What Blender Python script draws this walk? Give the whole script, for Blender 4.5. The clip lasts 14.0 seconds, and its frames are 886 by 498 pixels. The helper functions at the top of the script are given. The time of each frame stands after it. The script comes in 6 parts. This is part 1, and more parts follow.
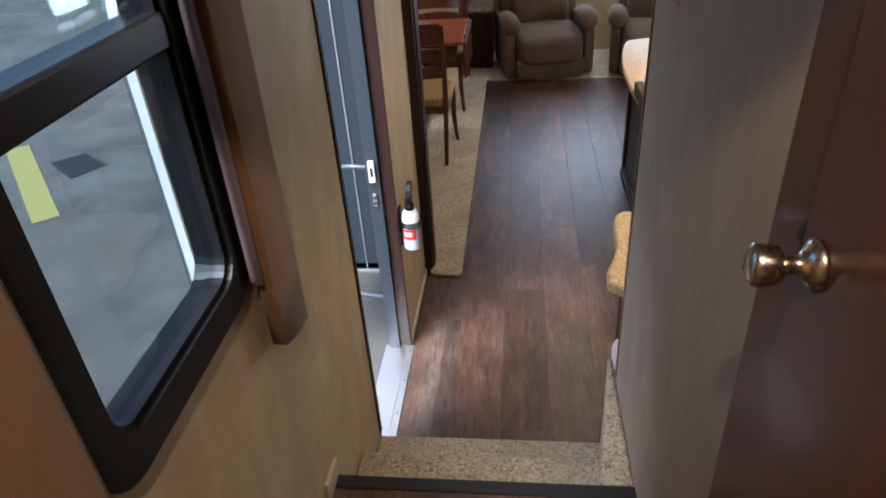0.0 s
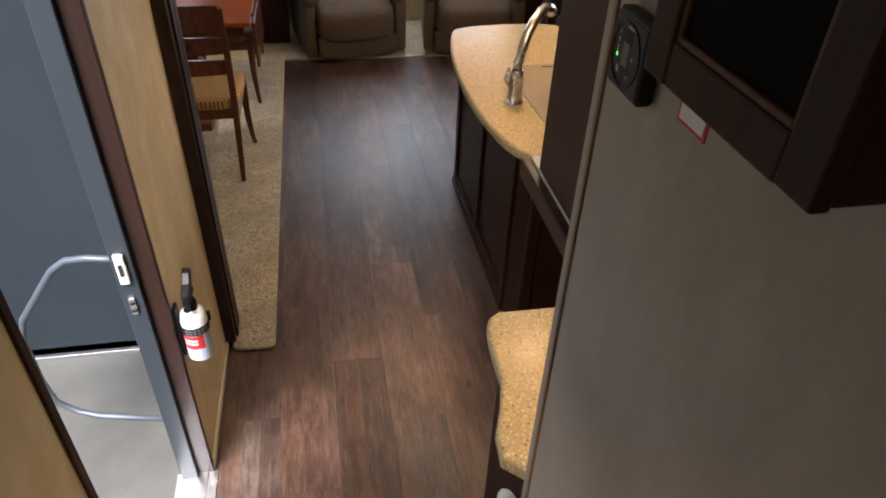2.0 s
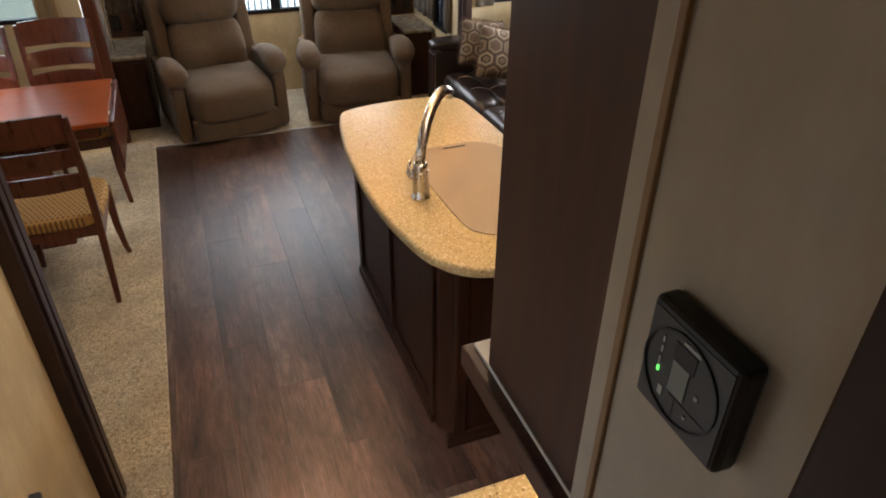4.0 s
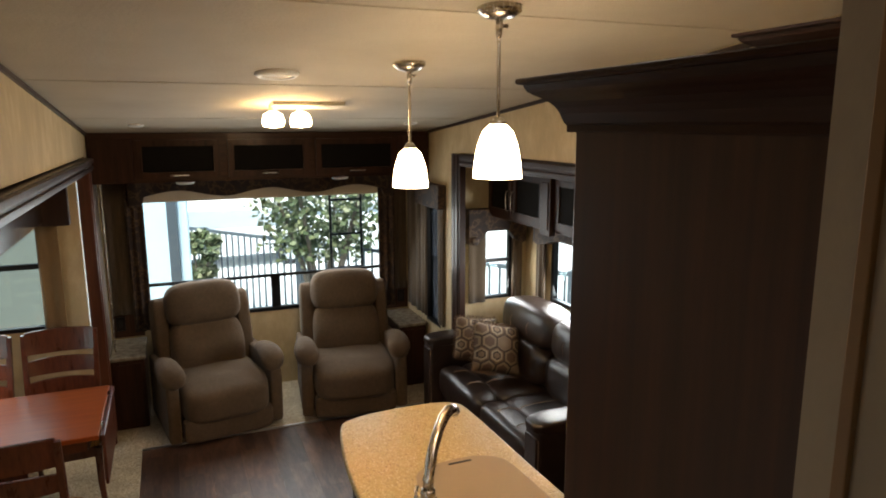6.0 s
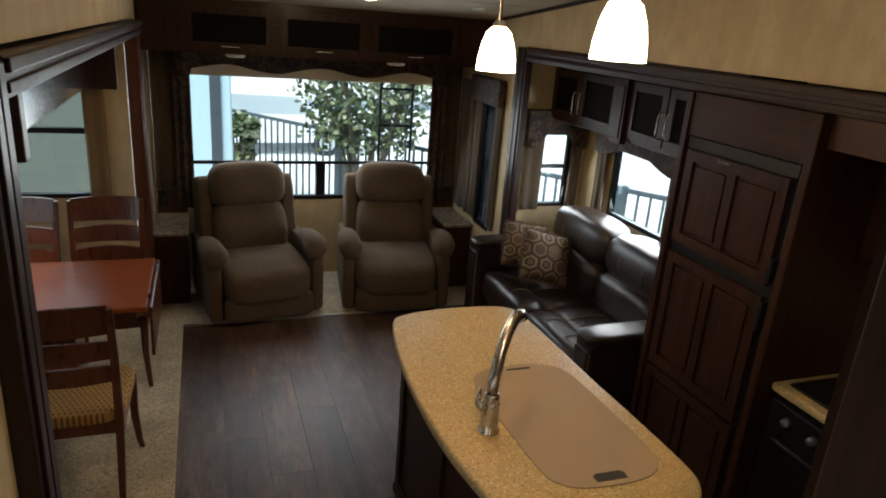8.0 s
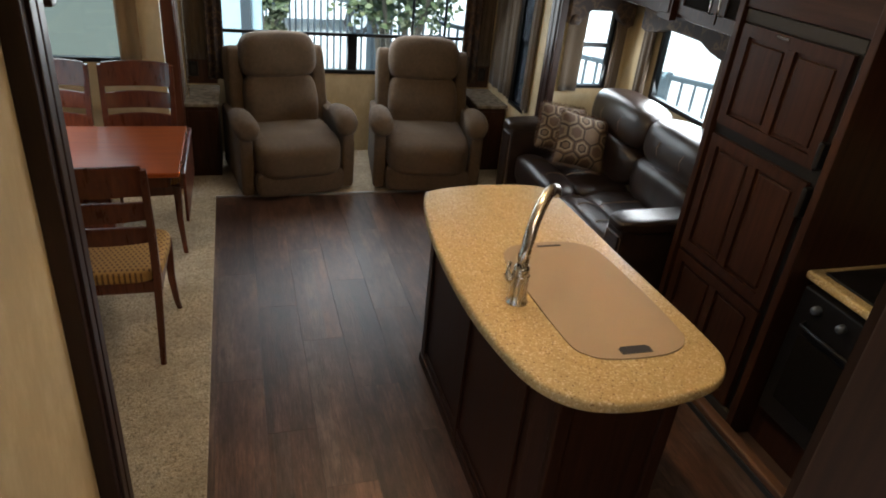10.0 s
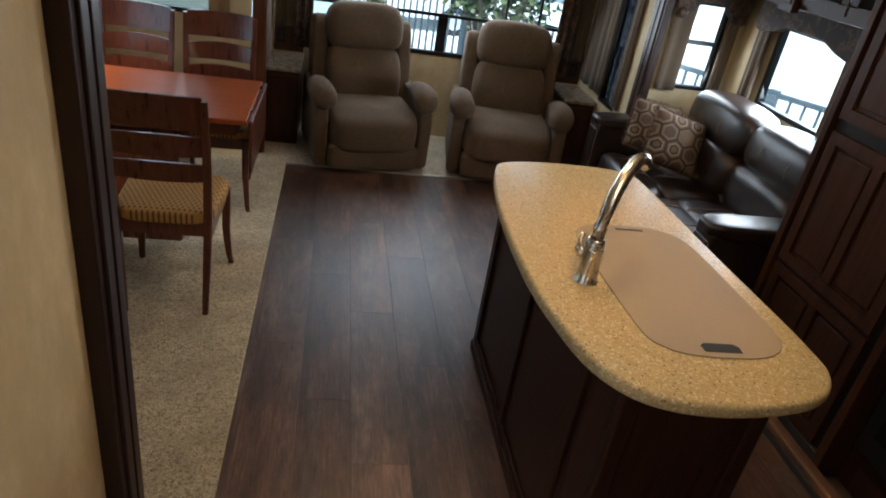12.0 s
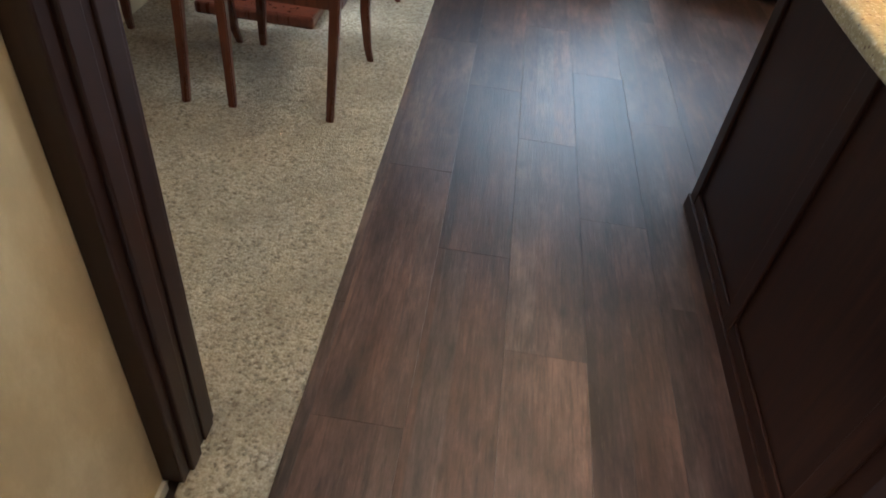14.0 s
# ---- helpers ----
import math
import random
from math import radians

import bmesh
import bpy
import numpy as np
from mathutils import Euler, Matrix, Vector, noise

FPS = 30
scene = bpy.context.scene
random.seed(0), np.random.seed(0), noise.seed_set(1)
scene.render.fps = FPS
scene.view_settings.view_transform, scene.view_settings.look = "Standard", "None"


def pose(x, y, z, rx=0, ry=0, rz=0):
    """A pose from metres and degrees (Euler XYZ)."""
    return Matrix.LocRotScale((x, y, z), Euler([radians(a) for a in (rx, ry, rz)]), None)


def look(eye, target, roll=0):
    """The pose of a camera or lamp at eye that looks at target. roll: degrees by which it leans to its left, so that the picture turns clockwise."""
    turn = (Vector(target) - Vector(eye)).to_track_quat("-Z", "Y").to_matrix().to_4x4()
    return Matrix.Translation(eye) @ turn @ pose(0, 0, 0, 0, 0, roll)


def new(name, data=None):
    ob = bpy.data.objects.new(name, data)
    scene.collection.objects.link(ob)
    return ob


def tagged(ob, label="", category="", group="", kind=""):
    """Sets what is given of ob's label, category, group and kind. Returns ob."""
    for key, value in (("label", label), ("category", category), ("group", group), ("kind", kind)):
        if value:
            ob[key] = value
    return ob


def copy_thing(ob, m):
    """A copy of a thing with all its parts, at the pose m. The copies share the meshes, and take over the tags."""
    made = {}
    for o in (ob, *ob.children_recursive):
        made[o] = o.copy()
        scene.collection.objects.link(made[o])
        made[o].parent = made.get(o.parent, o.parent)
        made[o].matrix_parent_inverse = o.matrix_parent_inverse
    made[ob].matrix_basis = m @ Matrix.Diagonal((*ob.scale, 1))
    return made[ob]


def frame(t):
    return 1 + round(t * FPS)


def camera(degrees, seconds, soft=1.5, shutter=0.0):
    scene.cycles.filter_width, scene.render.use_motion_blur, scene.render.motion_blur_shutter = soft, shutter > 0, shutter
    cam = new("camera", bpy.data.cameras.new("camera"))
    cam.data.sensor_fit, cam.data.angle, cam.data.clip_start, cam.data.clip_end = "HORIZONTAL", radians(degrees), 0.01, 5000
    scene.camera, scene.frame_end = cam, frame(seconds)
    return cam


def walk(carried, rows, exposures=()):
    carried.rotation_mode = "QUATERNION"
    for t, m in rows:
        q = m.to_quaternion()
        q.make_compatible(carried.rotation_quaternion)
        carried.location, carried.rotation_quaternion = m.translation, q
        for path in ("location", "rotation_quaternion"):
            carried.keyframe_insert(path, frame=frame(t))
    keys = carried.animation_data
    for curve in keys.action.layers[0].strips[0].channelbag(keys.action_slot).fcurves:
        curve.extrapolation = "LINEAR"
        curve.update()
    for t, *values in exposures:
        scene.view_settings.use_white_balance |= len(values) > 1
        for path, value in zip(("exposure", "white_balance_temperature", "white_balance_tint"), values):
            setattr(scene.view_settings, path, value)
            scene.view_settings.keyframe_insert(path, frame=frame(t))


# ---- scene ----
cam = camera(67.16, 14.0, 1.9)
EXPO = [(0.0, 1.35, 5800, 14), (0.5, 1.3, 7000, 14), (1.0, 1.35, 7500, 14), (1.5, 1.35, 7000, 14), (2.0, 1.3, 6600, 15), (2.5, 1.2, 6950, 17), (5.0, 1.78, 7000, 13), (5.5, 1.66, 7150, 12), (6.0, 1.1, 7550, 13), (6.5, 0.68, 8050, 13), (7.5, 0.41, 7150, 11), (8.2, 0.58, 7050, 11), (10.5, 1.03, 6750, 11), (12.0, 1.01, 6350, 10), (12.6, 1.04, 6350, 9), (13.2, 1.51, 6100, 8), (13.5, 1.73, 5880, 6), (14.0, 1.81, 5450, 4)]
PATH = [
    (0, (0.882, 2.433, 2.150), (0.653, 4.110, 1.084), -4.11),
    (0.5, (0.890, 2.643, 2.131), (0.698, 4.268, 0.982), -4.60),
    (1, (0.865, 2.845, 2.110), (0.819, 4.499, 0.987), -1.78),
    (1.5, (0.845, 3.138, 2.106), (0.989, 4.741, 0.919), 0.96),
    (2, (0.842, 3.354, 2.113), (1.162, 4.928, 0.921), 2.38),
    (2.5, (0.898, 3.636, 2.090), (1.156, 5.237, 0.919), -0.53),
    (2.7, (0.899, 3.701, 2.110), (1.207, 5.284, 0.926), -0.67),
    (5, (0.929, 3.845, 2.212), (1.612, 5.514, 1.347), 0.07),
    (5.5, (0.916, 3.902, 2.299), (1.549, 5.679, 1.634), -1.47),
    (6, (0.876, 3.895, 2.342), (1.624, 5.722, 1.974), -0.14),
    (6.5, (0.883, 3.933, 2.361), (1.687, 5.750, 2.131), 0.40),
    (7, (0.852, 3.951, 2.340), (1.636, 5.770, 2.062), 1.94),
    (7.5, (0.813, 4.025, 2.299), (1.544, 5.817, 1.796), 3.15),
    (8, (0.766, 4.133, 2.245), (1.423, 5.910, 1.604), 4.36),
    (10.3, (0.759, 4.143, 2.163), (1.281, 5.820, 1.206), 5.57),
    (10.5, (0.784, 4.129, 2.163), (1.244, 5.830, 1.218), 4.91),
    (11, (0.866, 4.100, 2.144), (1.233, 5.816, 1.184), 4.88),
    (11.5, (0.905, 4.158, 2.041), (1.252, 5.873, 1.072), 7.20),
    (12, (0.853, 4.265, 1.893), (1.209, 5.998, 0.960), 9.36),
    (12.5, (0.849, 4.398, 1.769), (1.150, 6.137, 0.828), 10.74),
    (13, (0.883, 4.510, 1.544), (0.936, 6.132, 0.374), 9.13),
    (13.5, (0.896, 4.701, 1.394), (0.805, 6.145, 0.013), 6.37),
    (14, (0.854, 4.952, 1.322), (0.813, 6.429, -0.025), 7.92),
]
walk(cam, [(t, look(eye, target, roll)) for t, eye, target, roll in PATH], EXPO)

# ---------------------------------------------------------------- world and light
world = bpy.data.worlds.new("world")
scene.world = world
world.use_nodes = True
wn = world.node_tree.nodes
sky = wn.new("ShaderNodeTexSky")
sky.sky_type = "NISHITA"
sky.sun_disc = False
sky.sun_elevation = radians(55)
sky.sun_rotation = radians(217)
world.node_tree.links.new(sky.outputs[0], wn["Background"].inputs[0])
wn["Background"].inputs[1].default_value = 0.15


def lamp(name, kind, m, power, color, size=0.1, size_y=None):
    data = bpy.data.lights.new(name, kind)
    data.energy, data.color = power, color
    if kind == "AREA":
        data.shape = "RECTANGLE"
        data.size, data.size_y = size, size_y or size
    elif kind == "SUN":
        data.angle = size
    else:
        data.shadow_soft_size = size
    ob = new(name, data)
    ob.matrix_world = m
    return ob


WARM = (1.0, 0.71, 0.43)
DAY = (0.83, 0.92, 1.0)
lamp("sun", "SUN", look((-3, 2.5, 7.7), (0, 7, 0)), 5.0, (1.0, 0.98, 0.955), radians(35))
lamp("rear_window_light", "AREA", look((1.66, 9.70, 1.2), (1.66, 6.0, -0.9)), 13, DAY, 1.9, 0.9)
lamp("side_window_light", "AREA", look((3.60, 8.0, 1.2), (0.5, 7.8, 0.0)), 8, DAY, 0.6, 0.42)
lamp("end_window_light", "AREA", look((3.34, 8.73, 1.2), (3.0, 6.0, 0.4)), 1.6, DAY, 0.24, 0.45)
lamp("dinette_window_light", "AREA", look((-0.25, 8.91, 1.3), (0.2, 6.5, 0.3)), 1.0, DAY, 0.5, 0.6)
lamp("hall_lamp", "SPOT", look((0.84, 2.30, 2.77), (0.84, 2.301, 0.57)), 19, WARM, 0.03)
bpy.data.lights["hall_lamp"].spot_size, bpy.data.lights["hall_lamp"].spot_blend = radians(101), 0.12

# ---------------------------------------------------------------- materials


def mat(name, color, rough=0.5, metal=0.0, spec=0.5, coat=0.0):
    m = bpy.data.materials.new(name)
    m.use_nodes = True
    b = m.node_tree.nodes["Principled BSDF"]
    b.inputs["Base Color"].default_value = (*color, 1)
    b.inputs["Roughness"].default_value = rough
    b.inputs["Metallic"].default_value = metal
    b.inputs["Specular IOR Level"].default_value = spec
    b.inputs["Coat Weight"].default_value = coat
    b.inputs["Coat Roughness"].default_value = 0.12
    return m


def node(m, kind, **inputs):
    n = m.node_tree.nodes.new(kind)
    for k, v in inputs.items():
        n.inputs[k.replace("_", " ")].default_value = v
    return n


def link(m, a, b):
    m.node_tree.links.new(a, b)


def coords(m, scale=(1, 1, 1), kind="Object"):
    tc = node(m, "ShaderNodeTexCoord")
    mp = node(m, "ShaderNodeMapping")
    mp.inputs["Scale"].default_value = scale
    link(m, tc.outputs[kind], mp.inputs["Vector"])
    return mp.outputs["Vector"]


def noise_tex(m, vec, scale, detail=4.0, rough=0.55):
    n = node(m, "ShaderNodeTexNoise", Scale=scale, Detail=detail, Roughness=rough)
    link(m, vec, n.inputs["Vector"])
    return n.outputs["Fac"]


def ramp(m, fac, stops):
    r = node(m, "ShaderNodeValToRGB")
    el = r.color_ramp.elements
    el[0].position, el[0].color = stops[0][0], (*stops[0][1], 1)
    el[1].position, el[1].color = stops[-1][0], (*stops[-1][1], 1)
    for p, c in stops[1:-1]:
        e = el.new(p)
        e.color = (*c, 1)
    link(m, fac, r.inputs["Fac"])
    return r.outputs["Color"]


def mix(m, a, b, fac, blend="MIX"):
    n = m.node_tree.nodes.new("ShaderNodeMix")
    n.data_type, n.blend_type = "RGBA", blend
    for sock, v in ((n.inputs[6], a), (n.inputs[7], b), (n.inputs[0], fac)):
        if isinstance(v, (int, float)):
            sock.default_value = v
        elif isinstance(v, tuple):
            sock.default_value = (*v, 1)
        else:
            link(m, v, sock)
    return n.outputs[2]


def math_node(m, op, a, b=0.0):
    n = m.node_tree.nodes.new("ShaderNodeMath")
    n.operation = op
    for sock, v in ((n.inputs[0], a), (n.inputs[1], b)):
        if isinstance(v, (int, float)):
            sock.default_value = v
        else:
            link(m, v, sock)
    return n.outputs[0]


def out_color(m, c):
    link(m, c, m.node_tree.nodes["Principled BSDF"].inputs["Base Color"])


def out_rough(m, fac, lo, hi):
    r = node(m, "ShaderNodeMapRange")
    r.inputs["To Min"].default_value, r.inputs["To Max"].default_value = lo, hi
    link(m, fac, r.inputs["Value"])
    link(m, r.outputs["Result"], m.node_tree.nodes["Principled BSDF"].inputs["Roughness"])


def bump(m, height, strength=0.3, dist=0.002):
    b = node(m, "ShaderNodeBump", Strength=strength, Distance=dist)
    link(m, height, b.inputs["Height"])
    link(m, b.outputs["Normal"], m.node_tree.nodes["Principled BSDF"].inputs["Normal"])


def wood(name, dark, light, rough=0.38, axis=2, coat=0.15, grain=1.0):
    m = mat(name, light, rough, coat=coat)
    sc = [38 * grain, 38 * grain, 38 * grain]
    sc[axis] = 2.2 * grain
    v = coords(m, tuple(sc))
    g = noise_tex(m, v, 1.0, 6.0, 0.65)
    big = noise_tex(m, coords(m, (3, 3, 3)), 1.0, 2.0)
    c = ramp(m, g, [(0.32, dark), (0.55, tuple((a + b) / 2 for a, b in zip(dark, light))), (0.75, light)])
    c = mix(m, c, tuple(x * 0.6 for x in dark), math_node(m, "MULTIPLY", big, 0.45))
    out_color(m, c)
    out_rough(m, g, rough - 0.08, rough + 0.14)
    bump(m, g, 0.12, 0.001)
    m.node_tree.nodes["Principled BSDF"].inputs["Specular IOR Level"].default_value = 0.32 if coat > 0.1 else 0.17
    return m


def wall_vinyl(name, a, b):
    m = mat(name, a, 0.62, spec=0.3)
    n1 = noise_tex(m, coords(m, (7, 7, 3.5)), 1.0, 6.0, 0.65)
    n3 = noise_tex(m, coords(m, (34, 34, 20)), 1.0, 4.0, 0.6)
    n2 = noise_tex(m, coords(m, (160, 160, 90)), 1.0, 3.0)
    c = ramp(m, n1, [(0.34, tuple(x * 0.86 for x in a)), (0.5, a), (0.66, b)])
    c = mix(m, c, tuple(x * 0.74 for x in a), math_node(m, "MULTIPLY", n3, 0.35))
    c = mix(m, c, tuple(x * 0.8 for x in a), math_node(m, "MULTIPLY", n2, 0.3))
    out_color(m, c)
    bump(m, n2, 0.25, 0.0008)
    return m


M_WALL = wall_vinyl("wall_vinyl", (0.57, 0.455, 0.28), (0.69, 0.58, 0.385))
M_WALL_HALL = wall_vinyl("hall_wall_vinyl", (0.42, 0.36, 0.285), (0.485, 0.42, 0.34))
M_CEIL = mat("ceiling_vinyl", (0.66, 0.62, 0.55), 0.75, spec=0.15)
_n = noise_tex(M_CEIL, coords(M_CEIL, (75, 75, 75)), 1.0, 4.0)
_b = noise_tex(M_CEIL, coords(M_CEIL, (2, 2, 2)), 1.0, 3.0)
out_color(M_CEIL, ramp(M_CEIL, _b, [(0.3, (0.55, 0.49, 0.39)), (0.7, (0.64, 0.58, 0.475))]))
bump(M_CEIL, _n, 0.6, 0.003)
M_DARK = wood("dark_cabinet_wood", (0.022, 0.0086, 0.0051), (0.067, 0.0255, 0.014), coat=0.04)
M_DARKH = wood("dark_cabinet_wood_horizontal", (0.022, 0.0086, 0.0051), (0.067, 0.0255, 0.014), axis=1, coat=0.04)
M_DARKX = wood("dark_cabinet_wood_across", (0.022, 0.0086, 0.0051), (0.067, 0.0255, 0.014), axis=0, coat=0.04)
M_PANEL = wood("side_panel_wood", (0.040, 0.016, 0.0095), (0.098, 0.038, 0.021), rough=0.46, coat=0.11)
M_TRIM = wood("opening_trim_wood", (0.019, 0.0076, 0.0052), (0.050, 0.0195, 0.0125), rough=0.42)
M_LIP = wood("brown_ledge_wood", (0.10, 0.05, 0.03), (0.20, 0.105, 0.062), axis=1)
M_DOOR = wood("reddish_door_wood", (0.070, 0.024, 0.013), (0.150, 0.056, 0.030), rough=0.34)
M_RED = wood("reddish_post_wood", (0.065, 0.019, 0.010), (0.14, 0.044, 0.022))
# Cherry colour raised to carry the warm lamplight that falls on the table.
M_TABLE = wood("lamplit_cherry_top", (0.28, 0.055, 0.014), (0.48, 0.125, 0.034), rough=0.30, axis=0, coat=0.05)
M_CHAIR = wood("chair_wood", (0.075, 0.017, 0.009), (0.19, 0.050, 0.021), rough=0.27, coat=0.5)
M_BLACK = mat("black_plastic", (0.009, 0.009, 0.010), 0.34, spec=0.3)
M_BLACKM = mat("black_matte", (0.016, 0.016, 0.018), 0.7)
M_WHITE = mat("white_plastic", (0.78, 0.77, 0.74), 0.35)
M_IVORY = mat("ivory_plastic", (0.62, 0.56, 0.45), 0.45)
M_NICKEL = mat("brushed_nickel", (0.60, 0.56, 0.50), 0.24, 1.0)
out_rough(M_NICKEL, noise_tex(M_NICKEL, coords(M_NICKEL, (300, 300, 20)), 1.0), 0.18, 0.34)
M_CHROME = mat("polished_metal", (0.75, 0.75, 0.76), 0.10, 1.0)
M_ALU = mat("aluminium_threshold", (0.62, 0.64, 0.66), 0.36, 1.0)
out_rough(M_ALU, noise_tex(M_ALU, coords(M_ALU, (200, 15, 200)), 1.0), 0.26, 0.5)
M_JAMB = mat("slate_jamb_metal", (0.030, 0.039, 0.048), 0.4)
M_GREYMETAL = mat("grey_handle_metal", (0.10, 0.12, 0.145), 0.45, 0.4)


def glass(name, tint=(1, 1, 1), rough=0.0):
    m = bpy.data.materials.new(name)
    m.use_nodes = True
    nt = m.node_tree
    nt.nodes.clear()
    o = nt.nodes.new("ShaderNodeOutputMaterial")
    tr = nt.nodes.new("ShaderNodeBsdfTransparent")
    gl = nt.nodes.new("ShaderNodeBsdfGlossy")
    gl.inputs["Roughness"].default_value = 0.02
    fr = nt.nodes.new("ShaderNodeLayerWeight")
    pw = nt.nodes.new("ShaderNodeMath")
    pw.operation = "POWER"
    pw.inputs[1].default_value = 5.0
    nt.links.new(fr.outputs["Facing"], pw.inputs[0])
    sc = nt.nodes.new("ShaderNodeMath")
    sc.operation = "MULTIPLY_ADD"
    sc.inputs[1].default_value, sc.inputs[2].default_value = 0.6, 0.035
    nt.links.new(pw.outputs[0], sc.inputs[0])
    tr.inputs[0].default_value = (*tint, 1)
    mx = nt.nodes.new("ShaderNodeMixShader")
    nt.links.new(sc.outputs[0], mx.inputs[0])
    nt.links.new(tr.outputs[0], mx.inputs[1])
    nt.links.new(gl.outputs[0], mx.inputs[2])
    nt.links.new(mx.outputs[0], o.inputs[0])
    return m


M_GLASS = glass("window_glass", (0.86, 0.96, 0.985))
M_TINTGLASS = glass("tinted_window_glass", (0.62, 0.68, 0.70))
M_DEEPTINT = glass("deep_tinted_glass", (0.12, 0.135, 0.15))
M_DARKGLASS = mat("dark_glass", (0.008, 0.007, 0.006), 0.6, spec=0.03)


def emit(name, color, strength):
    m = mat(name, color, 0.4)
    b = m.node_tree.nodes["Principled BSDF"]
    b.inputs["Emission Color"].default_value = (*color, 1)
    b.inputs["Emission Strength"].default_value = strength
    return m


M_SHADE = emit("lit_glass_shade", (1.0, 0.80, 0.54), 10.0)
M_BULB = emit("lit_bulb", (1.0, 0.74, 0.42), 15.0)
M_SKYLIGHT = emit("skylight_diffuser", (0.95, 0.97, 1.0), 2.0)


def fabric(name, a, b, scale=900, bumpy=0.5):
    m = mat(name, a, 0.9, spec=0.2)
    m.node_tree.nodes["Principled BSDF"].inputs["Sheen Weight"].default_value = 0.25
    n = noise_tex(m, coords(m, (scale, scale, scale)), 1.0, 2.0)
    big = noise_tex(m, coords(m, (6, 6, 6)), 1.0, 3.0)
    c = ramp(m, n, [(0.3, a), (0.7, b)])
    c = mix(m, c, tuple(x * 0.7 for x in a), math_node(m, "MULTIPLY", big, 0.5))
    out_color(m, c)
    bump(m, n, bumpy, 0.0015)
    return m


M_TAUPE = mat("taupe_microfibre", (0.11, 0.08, 0.055), 0.9, spec=0.2)
M_TAUPE.node_tree.nodes["Principled BSDF"].inputs["Sheen Weight"].default_value = 0.08
_n = noise_tex(M_TAUPE, coords(M_TAUPE, (330, 330, 330)), 1.0, 2.0)
_m = noise_tex(M_TAUPE, coords(M_TAUPE, (38, 38, 38)), 1.0, 4.0, 0.7)
_b = noise_tex(M_TAUPE, coords(M_TAUPE, (7, 7, 7)), 1.0, 3.0)
_c = ramp(M_TAUPE, _n, [(0.3, (0.086, 0.057, 0.036)), (0.7, (0.156, 0.107, 0.069))])
_c = mix(M_TAUPE, _c, ramp(M_TAUPE, _m, [(0.35, (0.55, 0.54, 0.52)), (0.65, (1.35, 1.32, 1.27))]), 0.32, "MULTIPLY")
out_color(M_TAUPE, mix(M_TAUPE, _c, (0.060, 0.041, 0.027), math_node(M_TAUPE, "MULTIPLY", _b, 0.5)))
bump(M_TAUPE, math_node(M_TAUPE, "ADD", _n, math_node(M_TAUPE, "MULTIPLY", _m, 1.6)), 0.55, 0.003)
M_CURTAIN = fabric("tan_curtain", (0.20, 0.125, 0.060), (0.27, 0.175, 0.090), 500)
M_CURTAIN_P = fabric("mauve_curtain", (0.17, 0.12, 0.145), (0.27, 0.20, 0.235), 500)
M_CURTAIN_B = fabric("taupe_bronze_curtain", (0.085, 0.060, 0.040), (0.135, 0.098, 0.068), 500)
M_DRAPE = fabric("dark_brown_drape", (0.070, 0.050, 0.034), (0.115, 0.084, 0.058), 400)
M_CURTAIN_H = fabric("copper_satin_curtain", (0.22, 0.115, 0.055), (0.32, 0.175, 0.090), 500)
M_VALANCE = mat("patterned_valance", (0.06, 0.03, 0.02), 0.75)
_v = coords(M_VALANCE, (14, 14, 14))
_w = noise_tex(M_VALANCE, _v, 1.0, 3.0, 0.5)
out_color(M_VALANCE, ramp(M_VALANCE, _w, [(0.40, (0.020, 0.012, 0.010)), (0.50, (0.034, 0.018, 0.012)), (0.55, (0.10, 0.058, 0.030)), (0.60, (0.032, 0.016, 0.011))]))
bump(M_VALANCE, noise_tex(M_VALANCE, coords(M_VALANCE, (300, 300, 300)), 1.0), 0.3)

M_LEATHER = mat("dark_brown_leather", (0.030, 0.017, 0.013), 0.30, spec=0.55)
_v = node(M_LEATHER, "ShaderNodeTexVoronoi", Scale=210.0)
link(M_LEATHER, coords(M_LEATHER), _v.inputs["Vector"])
_w = noise_tex(M_LEATHER, coords(M_LEATHER, (9, 9, 9)), 1.0, 4.0)
out_color(M_LEATHER, ramp(M_LEATHER, _w, [(0.3, (0.012, 0.0065, 0.0052)), (0.75, (0.030, 0.0165, 0.0125))]))
out_rough(M_LEATHER, _w, 0.25, 0.40)
_bl = M_LEATHER.node_tree.nodes["Principled BSDF"]
_bl.inputs["Coat Weight"].default_value, _bl.inputs["Coat Roughness"].default_value = 0.25, 0.26
bump(M_LEATHER, math_node(M_LEATHER, "ADD", _v.outputs["Distance"], math_node(M_LEATHER, "MULTIPLY", _w, 6.0)), 0.22, 0.003)
M_STITCH = mat("leather_seam", (0.22, 0.16, 0.12), 0.6)

M_CARPET = mat("speckled_carpet_with_shade", (0.34, 0.29, 0.22), 0.97, spec=0.1)
_a = noise_tex(M_CARPET, coords(M_CARPET, (110, 110, 110)), 1.0, 4.0, 0.85)
_b = noise_tex(M_CARPET, coords(M_CARPET, (4.5, 4.5, 4.5)), 1.0, 4.0, 0.6)
_v = node(M_CARPET, "ShaderNodeTexVoronoi", Scale=125.0)
link(M_CARPET, coords(M_CARPET), _v.inputs["Vector"])
_s = node(M_CARPET, "ShaderNodeSeparateColor")
link(M_CARPET, _v.outputs["Color"], _s.inputs[0])
_col = ramp(M_CARPET, _s.outputs[0], [(0.0, (0.10, 0.075, 0.045)), (0.14, (0.20, 0.155, 0.095)), (0.26, (0.47, 0.39, 0.26)), (0.7, (0.60, 0.515, 0.355)), (1.0, (0.78, 0.71, 0.54))])
